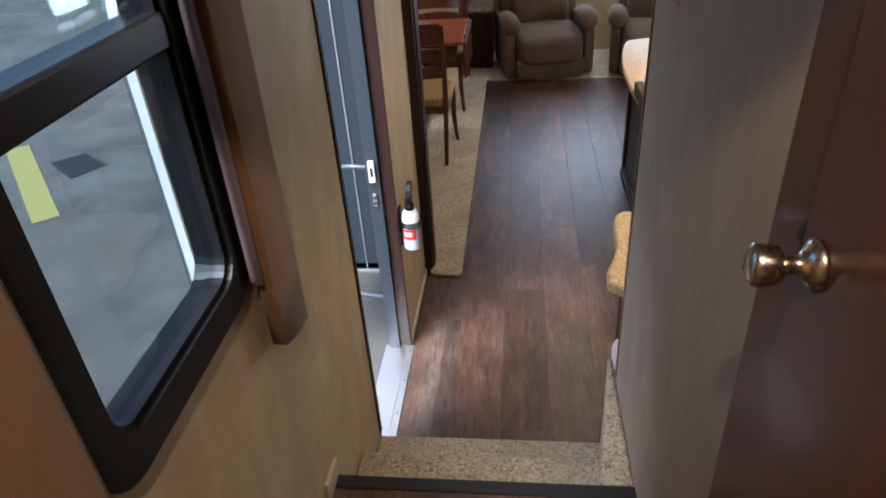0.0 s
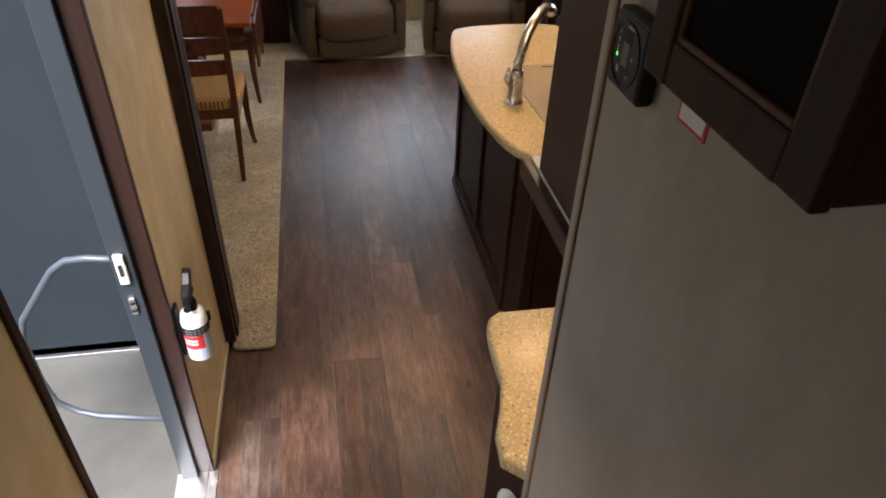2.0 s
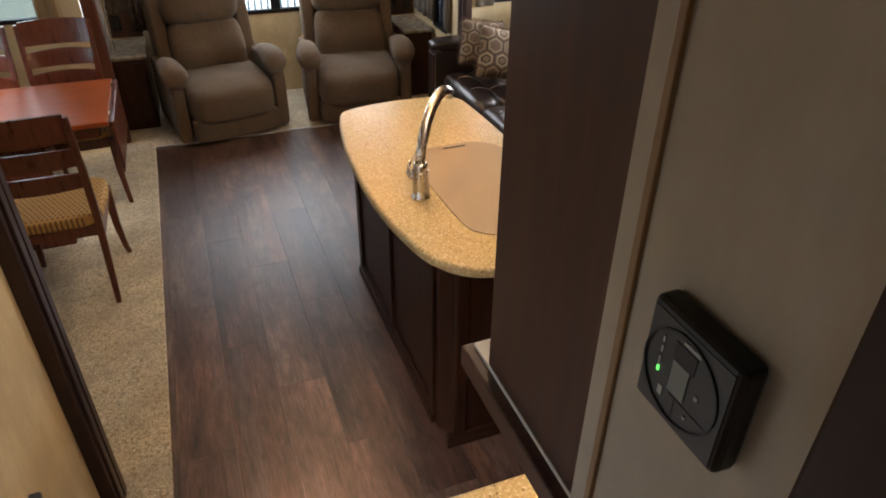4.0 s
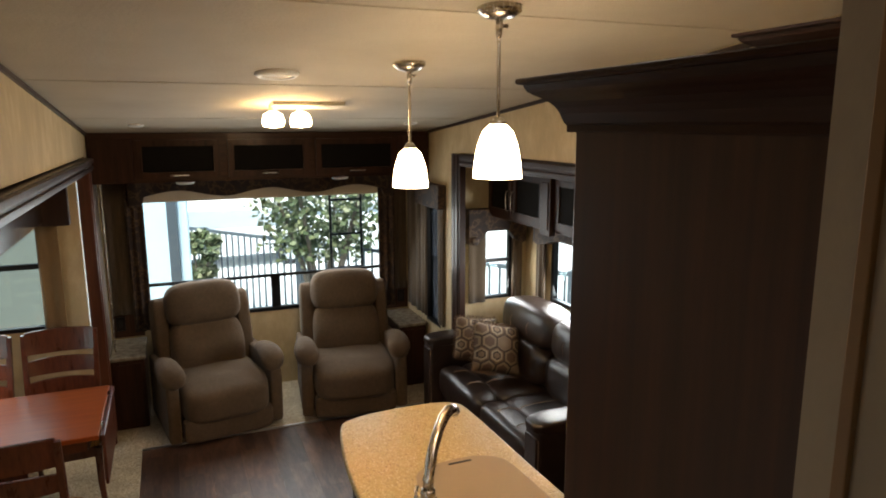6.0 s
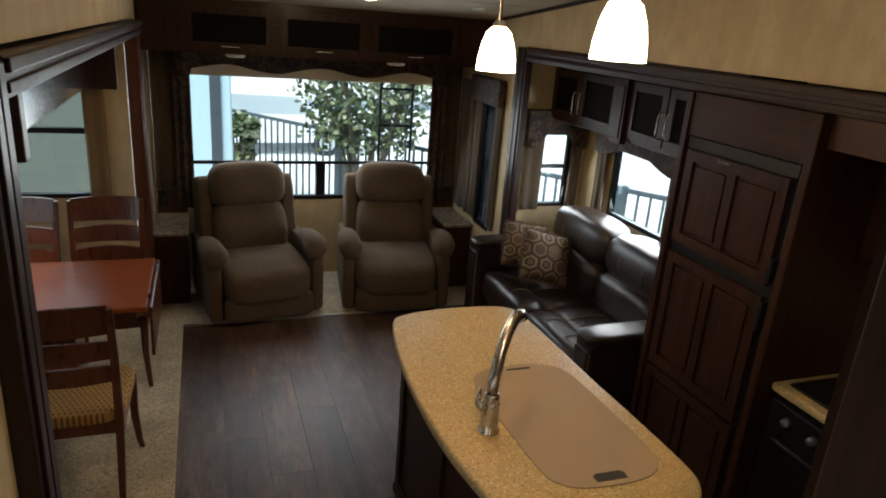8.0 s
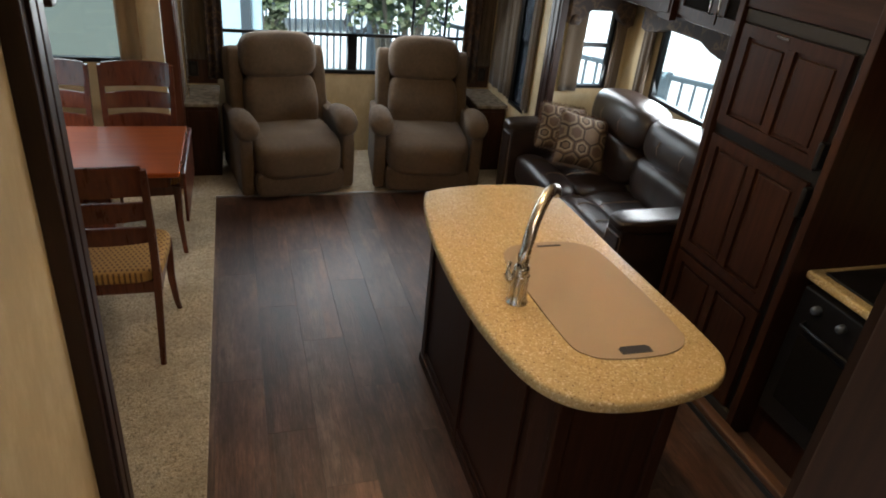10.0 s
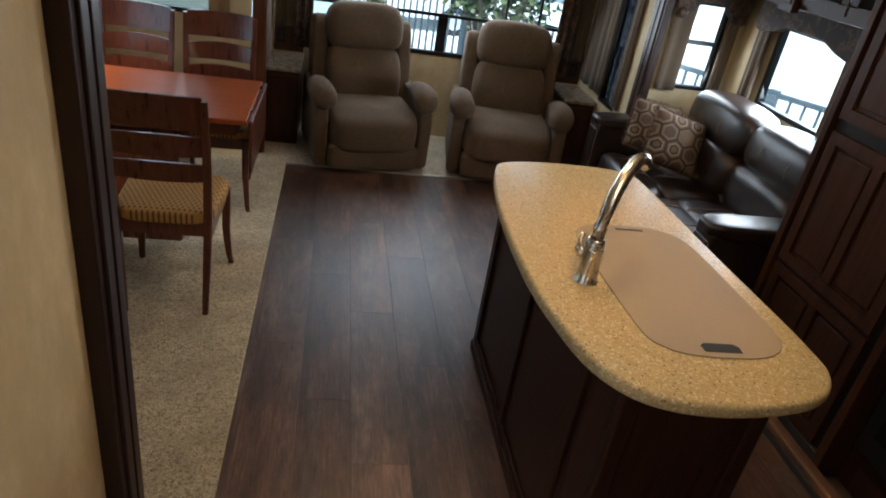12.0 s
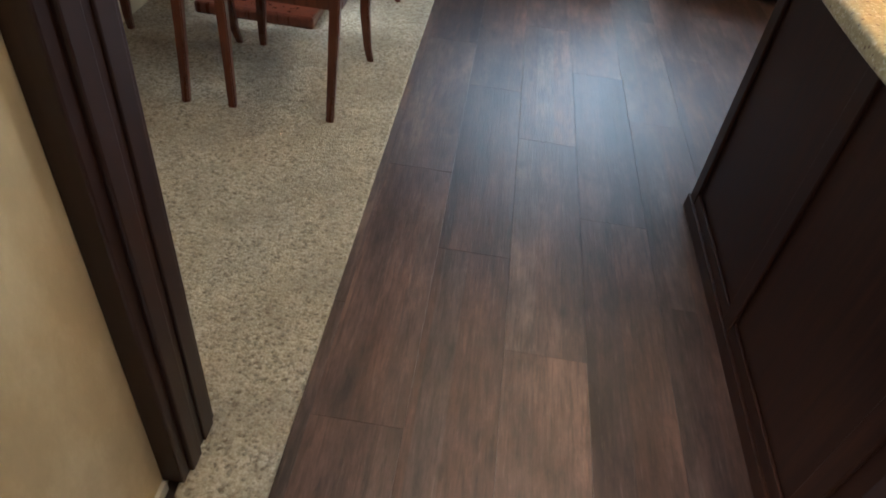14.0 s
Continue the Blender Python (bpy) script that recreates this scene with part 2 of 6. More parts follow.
_col = mix(M_CARPET, _col, ramp(M_CARPET, _a, [(0.38, (0.16, 0.12, 0.08)), (0.47, (0.47, 0.40, 0.30)), (0.62, (0.76, 0.70, 0.57))]), 0.5)
# Large soft darker patches in the colour stand for shadows on the carpet.
_col = mix(M_CARPET, _col, (0.30, 0.25, 0.185), math_node(M_CARPET, "MULTIPLY", ramp(M_CARPET, _b, [(0.38, (1, 1, 1)), (0.62, (0, 0, 0))]), 0.45))
out_color(M_CARPET, _col)
bump(M_CARPET, math_node(M_CARPET, "ADD", _a, math_node(M_CARPET, "MULTIPLY", _v.outputs["Distance"], -0.6)), 0.9, 0.005)

M_COUNTER = mat("speckled_solid_surface", (0.50, 0.36, 0.19), 0.44, spec=0.3, coat=0.05)
_v = node(M_COUNTER, "ShaderNodeTexVoronoi", Scale=200.0)
link(M_COUNTER, coords(M_COUNTER), _v.inputs["Vector"])
_v2 = node(M_COUNTER, "ShaderNodeTexVoronoi", Scale=90.0)
link(M_COUNTER, coords(M_COUNTER), _v2.inputs["Vector"])
_s = node(M_COUNTER, "ShaderNodeSeparateColor")
link(M_COUNTER, _v.outputs["Color"], _s.inputs[0])
_s2 = node(M_COUNTER, "ShaderNodeSeparateColor")
link(M_COUNTER, _v2.outputs["Color"], _s2.inputs[0])
_col = ramp(M_COUNTER, _s.outputs[0], [(0.0, (0.40, 0.295, 0.135)), (0.55, (0.47, 0.36, 0.172)), (0.85, (0.53, 0.42, 0.22)), (0.97, (0.66, 0.57, 0.37))])
_spk = math_node(M_COUNTER, "MULTIPLY", math_node(M_COUNTER, "GREATER_THAN", _s2.outputs[1], 0.80), math_node(M_COUNTER, "LESS_THAN", _v2.outputs["Distance"], 0.30))
_col = mix(M_COUNTER, _col, (0.16, 0.085, 0.04), math_node(M_COUNTER, "MULTIPLY", _spk, 0.85))
_spl = math_node(M_COUNTER, "MULTIPLY", math_node(M_COUNTER, "GREATER_THAN", _s2.outputs[2], 0.88), math_node(M_COUNTER, "LESS_THAN", _v2.outputs["Distance"], 0.25))
_col = mix(M_COUNTER, _col, (0.75, 0.66, 0.50), math_node(M_COUNTER, "MULTIPLY", _spl, 0.7))
out_color(M_COUNTER, _col)
M_SINK = mat("beige_sink_cover", (0.36, 0.27, 0.185), 0.62, spec=0.25)
_w = noise_tex(M_SINK, coords(M_SINK, (500, 500, 500)), 1.0, 2.0)
out_color(M_SINK, ramp(M_SINK, _w, [(0.3, (0.325, 0.255, 0.172)), (0.7, (0.375, 0.295, 0.205))]))

# vinyl planks: colour by plank, printed narrower strips, long grain
M_PLANK = mat("vinyl_plank", (0.10, 0.06, 0.045), 0.33)
_oi = node(M_PLANK, "ShaderNodeObjectInfo")
_base = ramp(M_PLANK, _oi.outputs["Random"], [(0.0, (0.038, 0.020, 0.015)), (0.3, (0.078, 0.040, 0.028)), (0.5, (0.112, 0.060, 0.042)), (0.75, (0.085, 0.066, 0.056)), (1.0, (0.155, 0.078, 0.050))])
_comb = node(M_PLANK, "ShaderNodeCombineXYZ")
for _i in range(3):
    link(M_PLANK, math_node(M_PLANK, "MULTIPLY", _oi.outputs["Random"], 37.0 + 11 * _i), _comb.inputs[_i])
_tc = node(M_PLANK, "ShaderNodeTexCoord")
_add = node(M_PLANK, "ShaderNodeVectorMath")
link(M_PLANK, _tc.outputs["Object"], _add.inputs[0])
link(M_PLANK, _comb.outputs[0], _add.inputs[1])


def plank_noise(sx, sy, detail, rough=0.6):
    mp = node(M_PLANK, "ShaderNodeMapping")
    mp.inputs["Scale"].default_value = (sx, sy, 1)
    link(M_PLANK, _add.outputs[0], mp.inputs["Vector"])
    return noise_tex(M_PLANK, mp.outputs["Vector"], 1.0, detail, rough)


_g = plank_noise(125, 8, 7.0, 0.72)
_g2 = plank_noise(34, 4.5, 5.0, 0.66)
_p = plank_noise(8, 3.0, 6.0, 0.72)
_wv = plank_noise(30, 6, 5.0)
_sx = node(M_PLANK, "ShaderNodeSeparateXYZ")
link(M_PLANK, _tc.outputs["Object"], _sx.inputs[0])
_cell = math_node(M_PLANK, "FLOOR", math_node(M_PLANK, "MULTIPLY", math_node(M_PLANK, "ADD", _sx.outputs[0], math_node(M_PLANK, "MULTIPLY", _oi.outputs["Random"], 0.05)), 14.0))
_cellr = math_node(M_PLANK, "ADD", _cell, math_node(M_PLANK, "MULTIPLY", _oi.outputs["Random"], 91.0))
_wh = node(M_PLANK, "ShaderNodeTexWhiteNoise")
_wh.noise_dimensions = "1D"
link(M_PLANK, _cellr, _wh.inputs["W"])
_base = mix(M_PLANK, _base, ramp(M_PLANK, _wh.outputs["Value"], [(0.0, (0.045, 0.024, 0.020)), (0.4, (0.10, 0.056, 0.042)), (0.7, (0.15, 0.070, 0.042)), (1.0, (0.13, 0.098, 0.082))]), 0.45)
_col = mix(M_PLANK, _base, ramp(M_PLANK, _p, [(0.33, (0.42, 0.40, 0.38)), (0.5, (0.95, 0.95, 0.95)), (0.68, (1.9, 1.85, 1.8))]), 0.85, "MULTIPLY")
_col = mix(M_PLANK, _col, (0.024, 0.014, 0.011), math_node(M_PLANK, "MULTIPLY", ramp(M_PLANK, _g2, [(0.36, (1, 1, 1)), (0.52, (0, 0, 0))]), 0.45))
_col = mix(M_PLANK, _col, (0.18, 0.086, 0.050), math_node(M_PLANK, "MULTIPLY", ramp(M_PLANK, _wv, [(0.56, (0, 0, 0)), (0.72, (1, 1, 1))]), 0.28))
_col = mix(M_PLANK, _col, (0.018, 0.011, 0.009), math_node(M_PLANK, "MULTIPLY", ramp(M_PLANK, _g, [(0.36, (1, 1, 1)), (0.50, (0, 0, 0))]), 0.45))
_col = mix(M_PLANK, _col, (0.27, 0.20, 0.155), math_node(M_PLANK, "MULTIPLY", ramp(M_PLANK, _g, [(0.57, (0, 0, 0)), (0.68, (1, 1, 1))]), 0.22))
_kn = node(M_PLANK, "ShaderNodeTexVoronoi", Scale=1.0)
_km = node(M_PLANK, "ShaderNodeMapping")
_km.inputs["Scale"].default_value = (9, 4, 1)
link(M_PLANK, _add.outputs[0], _km.inputs["Vector"])
link(M_PLANK, _km.outputs["Vector"], _kn.inputs["Vector"])
_col = mix(M_PLANK, _col, (0.016, 0.010, 0.008), math_node(M_PLANK, "MULTIPLY", ramp(M_PLANK, _kn.outputs["Distance"], [(0.05, (1, 1, 1)), (0.13, (0, 0, 0))]), 0.55))
out_color(M_PLANK, _col)
out_rough(M_PLANK, _g, 0.22, 0.52)
bump(M_PLANK, math_node(M_PLANK, "ADD", _g, _g2), 0.6, 0.002)
M_SUB = mat("floor_joint", (0.075, 0.048, 0.037), 0.6)

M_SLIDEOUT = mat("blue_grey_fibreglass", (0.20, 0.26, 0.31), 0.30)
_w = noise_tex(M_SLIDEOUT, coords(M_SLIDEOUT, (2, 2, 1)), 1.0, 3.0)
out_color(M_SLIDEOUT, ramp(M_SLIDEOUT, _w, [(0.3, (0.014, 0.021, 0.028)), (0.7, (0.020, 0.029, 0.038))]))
M_CONCRETE = mat("concrete_ground", (0.30, 0.29, 0.26), 0.85)
_w = noise_tex(M_CONCRETE, coords(M_CONCRETE, (1.5, 1.5, 1.5)), 1.0, 6.0)
_x = noise_tex(M_CONCRETE, coords(M_CONCRETE, (60, 60, 60)), 1.0, 3.0)
out_color(M_CONCRETE, mix(M_CONCRETE, ramp(M_CONCRETE, _w, [(0.3, (0.058, 0.058, 0.053)), (0.5, (0.095, 0.094, 0.084)), (0.68, (0.140, 0.139, 0.124))]), (0.05, 0.05, 0.045), math_node(M_CONCRETE, "MULTIPLY", _x, 0.4)))
bump(M_CONCRETE, _x, 0.4)
# Near-white copy of the ground: strong sunlight is put into its colour.
M_PAVE_LIT = mat("pavement_painted_sunlit", (0.5, 0.5, 0.47), 0.85)
_w = noise_tex(M_PAVE_LIT, coords(M_PAVE_LIT, (0.8, 0.8, 0.8)), 1.0, 6.0)
out_color(M_PAVE_LIT, ramp(M_PAVE_LIT, _w, [(0.3, (0.66, 0.67, 0.66)), (0.7, (0.78, 0.79, 0.78))]))
M_YELLOW = mat("yellow_road_paint", (0.31, 0.28, 0.08), 0.7)
# Slate colour lightened: the glare over the bars is mixed into the paint.
M_FENCE = mat("fence_paint_with_glare", (0.085, 0.11, 0.13), 0.5)
M_BARK = mat("bark", (0.16, 0.13, 0.10), 0.9)
M_LEAF = mat("leaf_green", (0.10, 0.13, 0.055), 0.55)
_gi = node(M_LEAF, "ShaderNodeNewGeometry")
out_color(M_LEAF, ramp(M_LEAF, _gi.outputs["Random Per Island"], [(0.0, (0.035, 0.055, 0.022)), (0.55, (0.09, 0.12, 0.05)), (0.85, (0.18, 0.19, 0.09)), (1.0, (0.42, 0.42, 0.30))]))
M_TRAILER = mat("pale_trailer_wall", (0.52, 0.69, 0.80), 0.4)
M_TRAILER_G = mat("grey_green_trailer_wall", (0.125, 0.138, 0.120), 0.5)
M_CAR = mat("white_car_paint", (0.80, 0.81, 0.82), 0.25, coat=0.5)
M_REDLABEL = mat("red_label", (0.55, 0.03, 0.04), 0.5)
M_BLUELABEL = mat("pale_blue_label", (0.50, 0.56, 0.66), 0.5)
M_PANELFACE = mat("charcoal_face_plate", (0.022, 0.025, 0.029), 0.45)
M_MARK = mat("pale_print", (0.35, 0.37, 0.38), 0.5)
M_SCREEN = mat("grey_display", (0.16, 0.18, 0.17), 0.3)
M_GREEN_LED = emit("green_led", (0.1, 1.0, 0.15), 0.6)
M_BEAD = mat("brown_bead", (0.24, 0.14, 0.065), 0.5)

# ---------------------------------------------------------------- mesh helpers


def part(name, bm, material, parent=None, label="", smooth=False):
    me = bpy.data.meshes.new(name)
    bm.normal_update()
    bm.to_mesh(me)
    bm.free()
    if smooth:
        me.polygons.foreach_set("use_smooth", [True] * len(me.polygons))
    me.materials.append(material)
    ob = new(name, me)
    if parent is not None:
        ob.parent = parent
    if label:
        ob["label"] = label
    return ob


def smooth_by_angle(ob, angle=40):
    me = ob.data
    bm = bmesh.new()
    bm.from_mesh(me)
    for f in bm.faces:
        f.smooth = True
    for e in bm.edges:
        if len(e.link_faces) == 2 and e.calc_face_angle(0) > radians(angle):
            e.smooth = False
    bm.to_mesh(me)
    bm.free()
    return ob


def thing(name, m=None, label="", category="", group="", kind=""):
    ob = new(name)
    ob.empty_display_size = 0.1
    if m is not None:
        ob.matrix_world = m
    return tagged(ob, label, category, group, kind)


def box(bm, a, b, bev=0.0, seg=2):
    lo, hi = [min(p, q) for p, q in zip(a, b)], [max(p, q) for p, q in zip(a, b)]
    m = Matrix.LocRotScale([(p + q) / 2 for p, q in zip(lo, hi)], None, [q - p for p, q in zip(lo, hi)])
    g = bmesh.ops.create_cube(bm, size=1, matrix=m)
    if bev > 0:
        es = list({e for v in g["verts"] for e in v.link_edges})
        bmesh.ops.bevel(bm, geom=es, offset=bev, segments=seg, affect="EDGES", profile=0.5)
    return bm


def boxes(*items, bev=0.0, seg=2):
    bm = bmesh.new()
    for a, b in items:
        box(bm, a, b, bev, seg)
    return bm


def prism(outline, z0, z1, bev=0.0, seg=3, bm=None, axes=(0, 1, 2)):
    """Extrudes a plan outline between two heights; axes gives where the plan's two axes and the height go."""
    bm = bm or bmesh.new()

    def at(p, z):
        v = [0, 0, 0]
        v[axes[0]], v[axes[1]], v[axes[2]] = p[0], p[1], z
        return v

    lo = [bm.verts.new(at(p, z0)) for p in outline]
    hi = [bm.verts.new(at(p, z1)) for p in outline]
    n = len(outline)
    faces = [bm.faces.new(lo[::-1]), bm.faces.new(hi)]
    for i in range(n):
        faces.append(bm.faces.new((lo[i], lo[(i + 1) % n], hi[(i + 1) % n], hi[i])))
    bmesh.ops.recalc_face_normals(bm, faces=faces)
    if bev > 0:
        es = [e for e in bm.edges if e.verts[0] in hi and e.verts[1] in hi] + [e for e in bm.edges if e.verts[0] in lo and e.verts[1] in lo]
        bmesh.ops.bevel(bm, geom=es, offset=bev, segments=seg, affect="EDGES", profile=0.5)
    return bm


def lathe(profile, n=24, bm=None, m=None):
    bm = bm or bmesh.new()
    m = m or Matrix()
    rings = []
    for r, z in profile:
        if r < 1e-5:
            rings.append([bm.verts.new(m @ Vector((0, 0, z)))])
        else:
            rings.append([bm.verts.new(m @ Vector((r * math.cos(2 * math.pi * i / n), r * math.sin(2 * math.pi * i / n), z))) for i in range(n)])
    for a, b in zip(rings, rings[1:]):
        for i in range(n):
            vs = [a[i % len(a)], a[(i + 1) % len(a)], b[(i + 1) % len(b)], b[i % len(b)]]
            vs = list(dict.fromkeys(vs))
            if len(vs) > 2:
                bm.faces.new(vs)
    bmesh.ops.recalc_face_normals(bm, faces=bm.faces[:])
    return bm


def tube(pts, r, n=10, bm=None):
    bm = bm or bmesh.new()
    pts = [Vector(p) for p in pts]
    rings, up = [], Vector((0.13, 0.31, 0.94))
    for i, p in enumerate(pts):
        d = (pts[min(i + 1, len(pts) - 1)] - pts[max(i - 1, 0)]).normalized()
        u = d.cross(up)
        u = (u if u.length > 1e-3 else d.cross(Vector((1, 0, 0)))).normalized()
        w = d.cross(u)
        rr = r[i] if isinstance(r, (list, tuple)) else r
        rings.append([bm.verts.new(p + rr * (math.cos(2 * math.pi * k / n) * u + math.sin(2 * math.pi * k / n) * w)) for k in range(n)])
    for a, b in zip(rings, rings[1:]):
        for k in range(n):
            bm.faces.new((a[k], a[(k + 1) % n], b[(k + 1) % n], b[k]))
    bm.faces.new(rings[0][::-1])
    bm.faces.new(rings[-1])
    bmesh.ops.recalc_face_normals(bm, faces=bm.faces[:])
    return bm


def cushion(center, size, power=4.0, n=10, puff=0.0, m=None, bm=None):
    """A soft block: a cube grid pulled onto a superellipsoid, slightly puffed on its faces."""
    own = bmesh.new()
    m = m or Matrix()
    bmesh.ops.create_cube(own, size=2)
    bmesh.ops.subdivide_edges(own, edges=own.edges[:], cuts=n, use_grid_fill=True)
    for v in own.verts:
        p = v.co.copy()
        k = (abs(p.x) ** power + abs(p.y) ** power + abs(p.z) ** power) ** (1 / power)
        p = p / k
        q = Vector([p[i] * size[i] / 2 for i in range(3)])
        if puff:
            d = p.normalized()
            q += d * puff * (1.3 - max(abs(p.x), abs(p.y), abs(p.z)) ** 2)
        v.co = m @ (q + Vector(center))
    if bm is None:
        return own
    me = bpy.data.meshes.new("soft")
    own.to_mesh(me)
    own.free()
    bm.from_mesh(me)
    bpy.data.meshes.remove(me)
    return bm


def wavy_sheet(a, b, z0, z1, folds=6, depth=0.02, n=60, thick=0.004, bottom=None, normal=(0, -1)):
    """A hanging cloth from a to b in plan, folded, with a thickness; bottom gives an uneven lower edge."""
    bm = bmesh.new()
    rows = 8
    grid = []
    for side in (0, 1):
        g = []
        for j in range(rows + 1):
            row = []
            for i in range(n + 1):
                u = i / n
                zb = z0 + (bottom(u) if bottom else 0.0)
                z = zb + (z1 - zb) * j / rows
                k = depth * math.sin(u * folds * 2 * math.pi) * (0.6 + 0.4 * math.cos(2.2 * u + 1.5 * j / rows)) + side * thick
                row.append(bm.verts.new((a[0] + (b[0] - a[0]) * u + normal[0] * k, a[1] + (b[1] - a[1]) * u + normal[1] * k, z)))
            g.append(row)
        grid.append(g)
    for side, g in enumerate(grid):
        for j in range(rows):
            for i in range(n):
                q = (g[j][i], g[j][i + 1], g[j + 1][i + 1], g[j + 1][i])
                bm.faces.new(q if side else q[::-1])
    for j in (0, rows):
        for i in range(n):
            bm.faces.new((grid[0][j][i], grid[0][j][i + 1], grid[1][j][i + 1], grid[1][j][i]))
    for i in (0, n):
        for j in range(rows):
            bm.faces.new((grid[0][j][i], grid[0][j + 1][i], grid[1][j + 1][i], grid[1][j][i]))
    bmesh.ops.recalc_face_normals(bm, faces=bm.faces[:])
    return bm


def structure(name, bm, material, label, category="wall"):
    return tagged(part(name, bm, material), label, category, kind="structure")

# ---------------------------------------------------------------- the shell of the trailer
LX, RX, RY = 0.345, 2.95, 9.85


def ceil_z(y):
    return 2.645 - 0.1075 * (y - 6.0)


structure("wall_left", boxes(
    ((LX - 0.05, 1.0, -0.1), (LX, 2.96, 2.9)), ((LX - 0.05, 2.96, -0.1), (LX, 3.42, 1.44)), ((LX - 0.05, 2.96, 2.36), (LX, 3.42, 2.9)),
    ((LX - 0.05, 3.42, -0.1), (LX, 4.205, 2.9)), ((LX - 0.05, 4.205, 2.02), (LX, 4.93, 2.9)), ((LX - 0.05, 4.93, -0.1), (LX, 5.60, 2.9)),
    ((LX - 0.05, 5.60, 2.13), (LX, 9.10, 2.7)), ((LX - 0.05, 9.10, -0.1), (LX, RY, 2.5))), M_WALL, "tan mottled vinyl wall with an entry doorway", "wall")
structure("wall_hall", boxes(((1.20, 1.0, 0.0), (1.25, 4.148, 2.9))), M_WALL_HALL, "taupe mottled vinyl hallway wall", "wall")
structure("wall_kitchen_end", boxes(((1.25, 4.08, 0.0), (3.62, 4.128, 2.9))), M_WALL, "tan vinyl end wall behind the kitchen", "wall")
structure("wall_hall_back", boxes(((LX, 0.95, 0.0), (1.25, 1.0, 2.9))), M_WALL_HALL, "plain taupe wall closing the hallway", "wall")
structure("wall_right", boxes(
    ((RX, 4.15, 2.13), (RX + 0.05, 8.62, 2.9)), ((RX, 8.62, -0.1), (RX + 0.05, 9.02, 2.5)), ((RX, 9.02, -0.1), (RX + 0.05, 9.34, 0.62)),
    ((RX, 9.02, 1.66), (RX + 0.05, 9.34, 2.5)), ((RX, 9.34, -0.1), (RX + 0.05, RY, 2.5)), ((RX, 4.15, -0.1), (RX + 0.05, 4.55, 2.13))), M_WALL, "tan vinyl wall above the kitchen slide-out", "wall")
structure("wall_rear", boxes(
    ((LX - 0.05, RY, -0.1), (0.60, RY + 0.05, 2.5)), ((2.72, RY, -0.1), (RX + 0.05, RY + 0.05, 2.5)),
    ((0.60, RY, -0.1), (2.72, RY + 0.05, 0.70)), ((0.60, RY, 1.80), (2.72, RY + 0.05, 2.5))), M_WALL, "tan vinyl rear wall with a wide window", "wall")
# slide-outs
structure("wall_slide_left", boxes(
    ((-0.70, 8.95, -0.05), (-0.60, 9.0, 2.13)), ((-0.60, 8.95, -0.05), (0.07, 9.0, 0.98)), ((-0.60, 8.95, 1.92), (0.07, 9.0, 2.13)), ((0.07, 8.95, -0.05), (LX - 0.05, 9.0, 2.13)),
    ((-0.70, 5.72, -0.05), (-0.65, 6.7, 2.13)), ((-0.70, 6.7, -0.05), (-0.65, 8.3, 0.95)), ((-0.70, 6.7, 1.75), (-0.65, 8.3, 2.13)), ((-0.70, 8.3, -0.05), (-0.65, 8.95, 2.13)),
    ((-0.70, 5.70, -0.05), (LX - 0.05, 5.72, 2.13))), M_WALL, "tan vinyl walls of the dinette slide-out", "wall")
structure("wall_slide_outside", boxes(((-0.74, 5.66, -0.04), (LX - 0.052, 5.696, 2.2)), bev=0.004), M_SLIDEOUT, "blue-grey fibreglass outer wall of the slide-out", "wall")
tagged(part("trim", boxes(((0.245, 5.648, -0.03), (0.285, 5.659, 2.2)), ((-0.02, 5.652, -0.03), (-0.012, 5.66, 2.2)), ((-0.74, 5.640, -0.055), (0.28, 5.70, -0.035)), bev=0.002), M_ALU), "pale metal edging on the slide-out", "trim", kind="structure")
structure("wall_slide_right", boxes(
    ((3.62, 4.10, -0.05), (3.67, 7.66, 2.13)), ((3.62, 7.66, -0.05), (3.67, 8.32, 0.97)), ((3.62, 7.66, 1.47), (3.67, 8.32, 2.13)), ((3.62, 8.32, -0.05), (3.67, 8.80, 2.13)),
    ((3.0, 8.75, -0.05), (3.20, 8.80, 2.13)), ((3.20, 8.75, -0.05), (3.48, 8.80, 0.92)), ((3.20, 8.75, 1.50), (3.48, 8.80, 2.13)), ((3.48, 8.75, -0.05), (3.62, 8.80, 2.13))), M_WALL, "pale vinyl walls of the sofa slide-out", "wall")
structure("ceiling_slide_left", boxes(((-0.70, 5.66, 2.13), (LX - 0.05, 9.0, 2.18))), M_CEIL, "off-white ceiling of the dinette slide-out", "ceiling")
structure("ceiling_slide_right", boxes(((3.0, 4.10, 2.13), (3.67, 8.80, 2.18))), M_CEIL, "off-white ceiling of the sofa slide-out", "ceiling")

# sloping ceiling with its sheet seams
bm = bmesh.new()
prism([(4.3, ceil_z(4.3)), (RY + 0.05, ceil_z(RY + 0.05)), (RY + 0.05, ceil_z(RY + 0.05) + 0.05), (4.3, ceil_z(4.3) + 0.05)], LX - 0.05, RX + 0.05, bm=bm, axes=(1, 2, 0))
box(bm, (LX - 0.05, 0.95, ceil_z(4.3)), (3.67, 4.3, ceil_z(4.3) + 0.05))
for sy in (5.785, 7.115, 8.42):
    prism([(sy - 0.010, ceil_z(sy) + 0.001), (sy + 0.010, ceil_z(sy) + 0.001), (sy + 0.006, ceil_z(sy) - 0.0028), (sy - 0.006, ceil_z(sy) - 0.0028)], LX, RX, bm=bm, axes=(1, 2, 0))
structure("ceiling", bm, M_CEIL, "off-white textured ceiling sloping towards the rear", "ceiling")
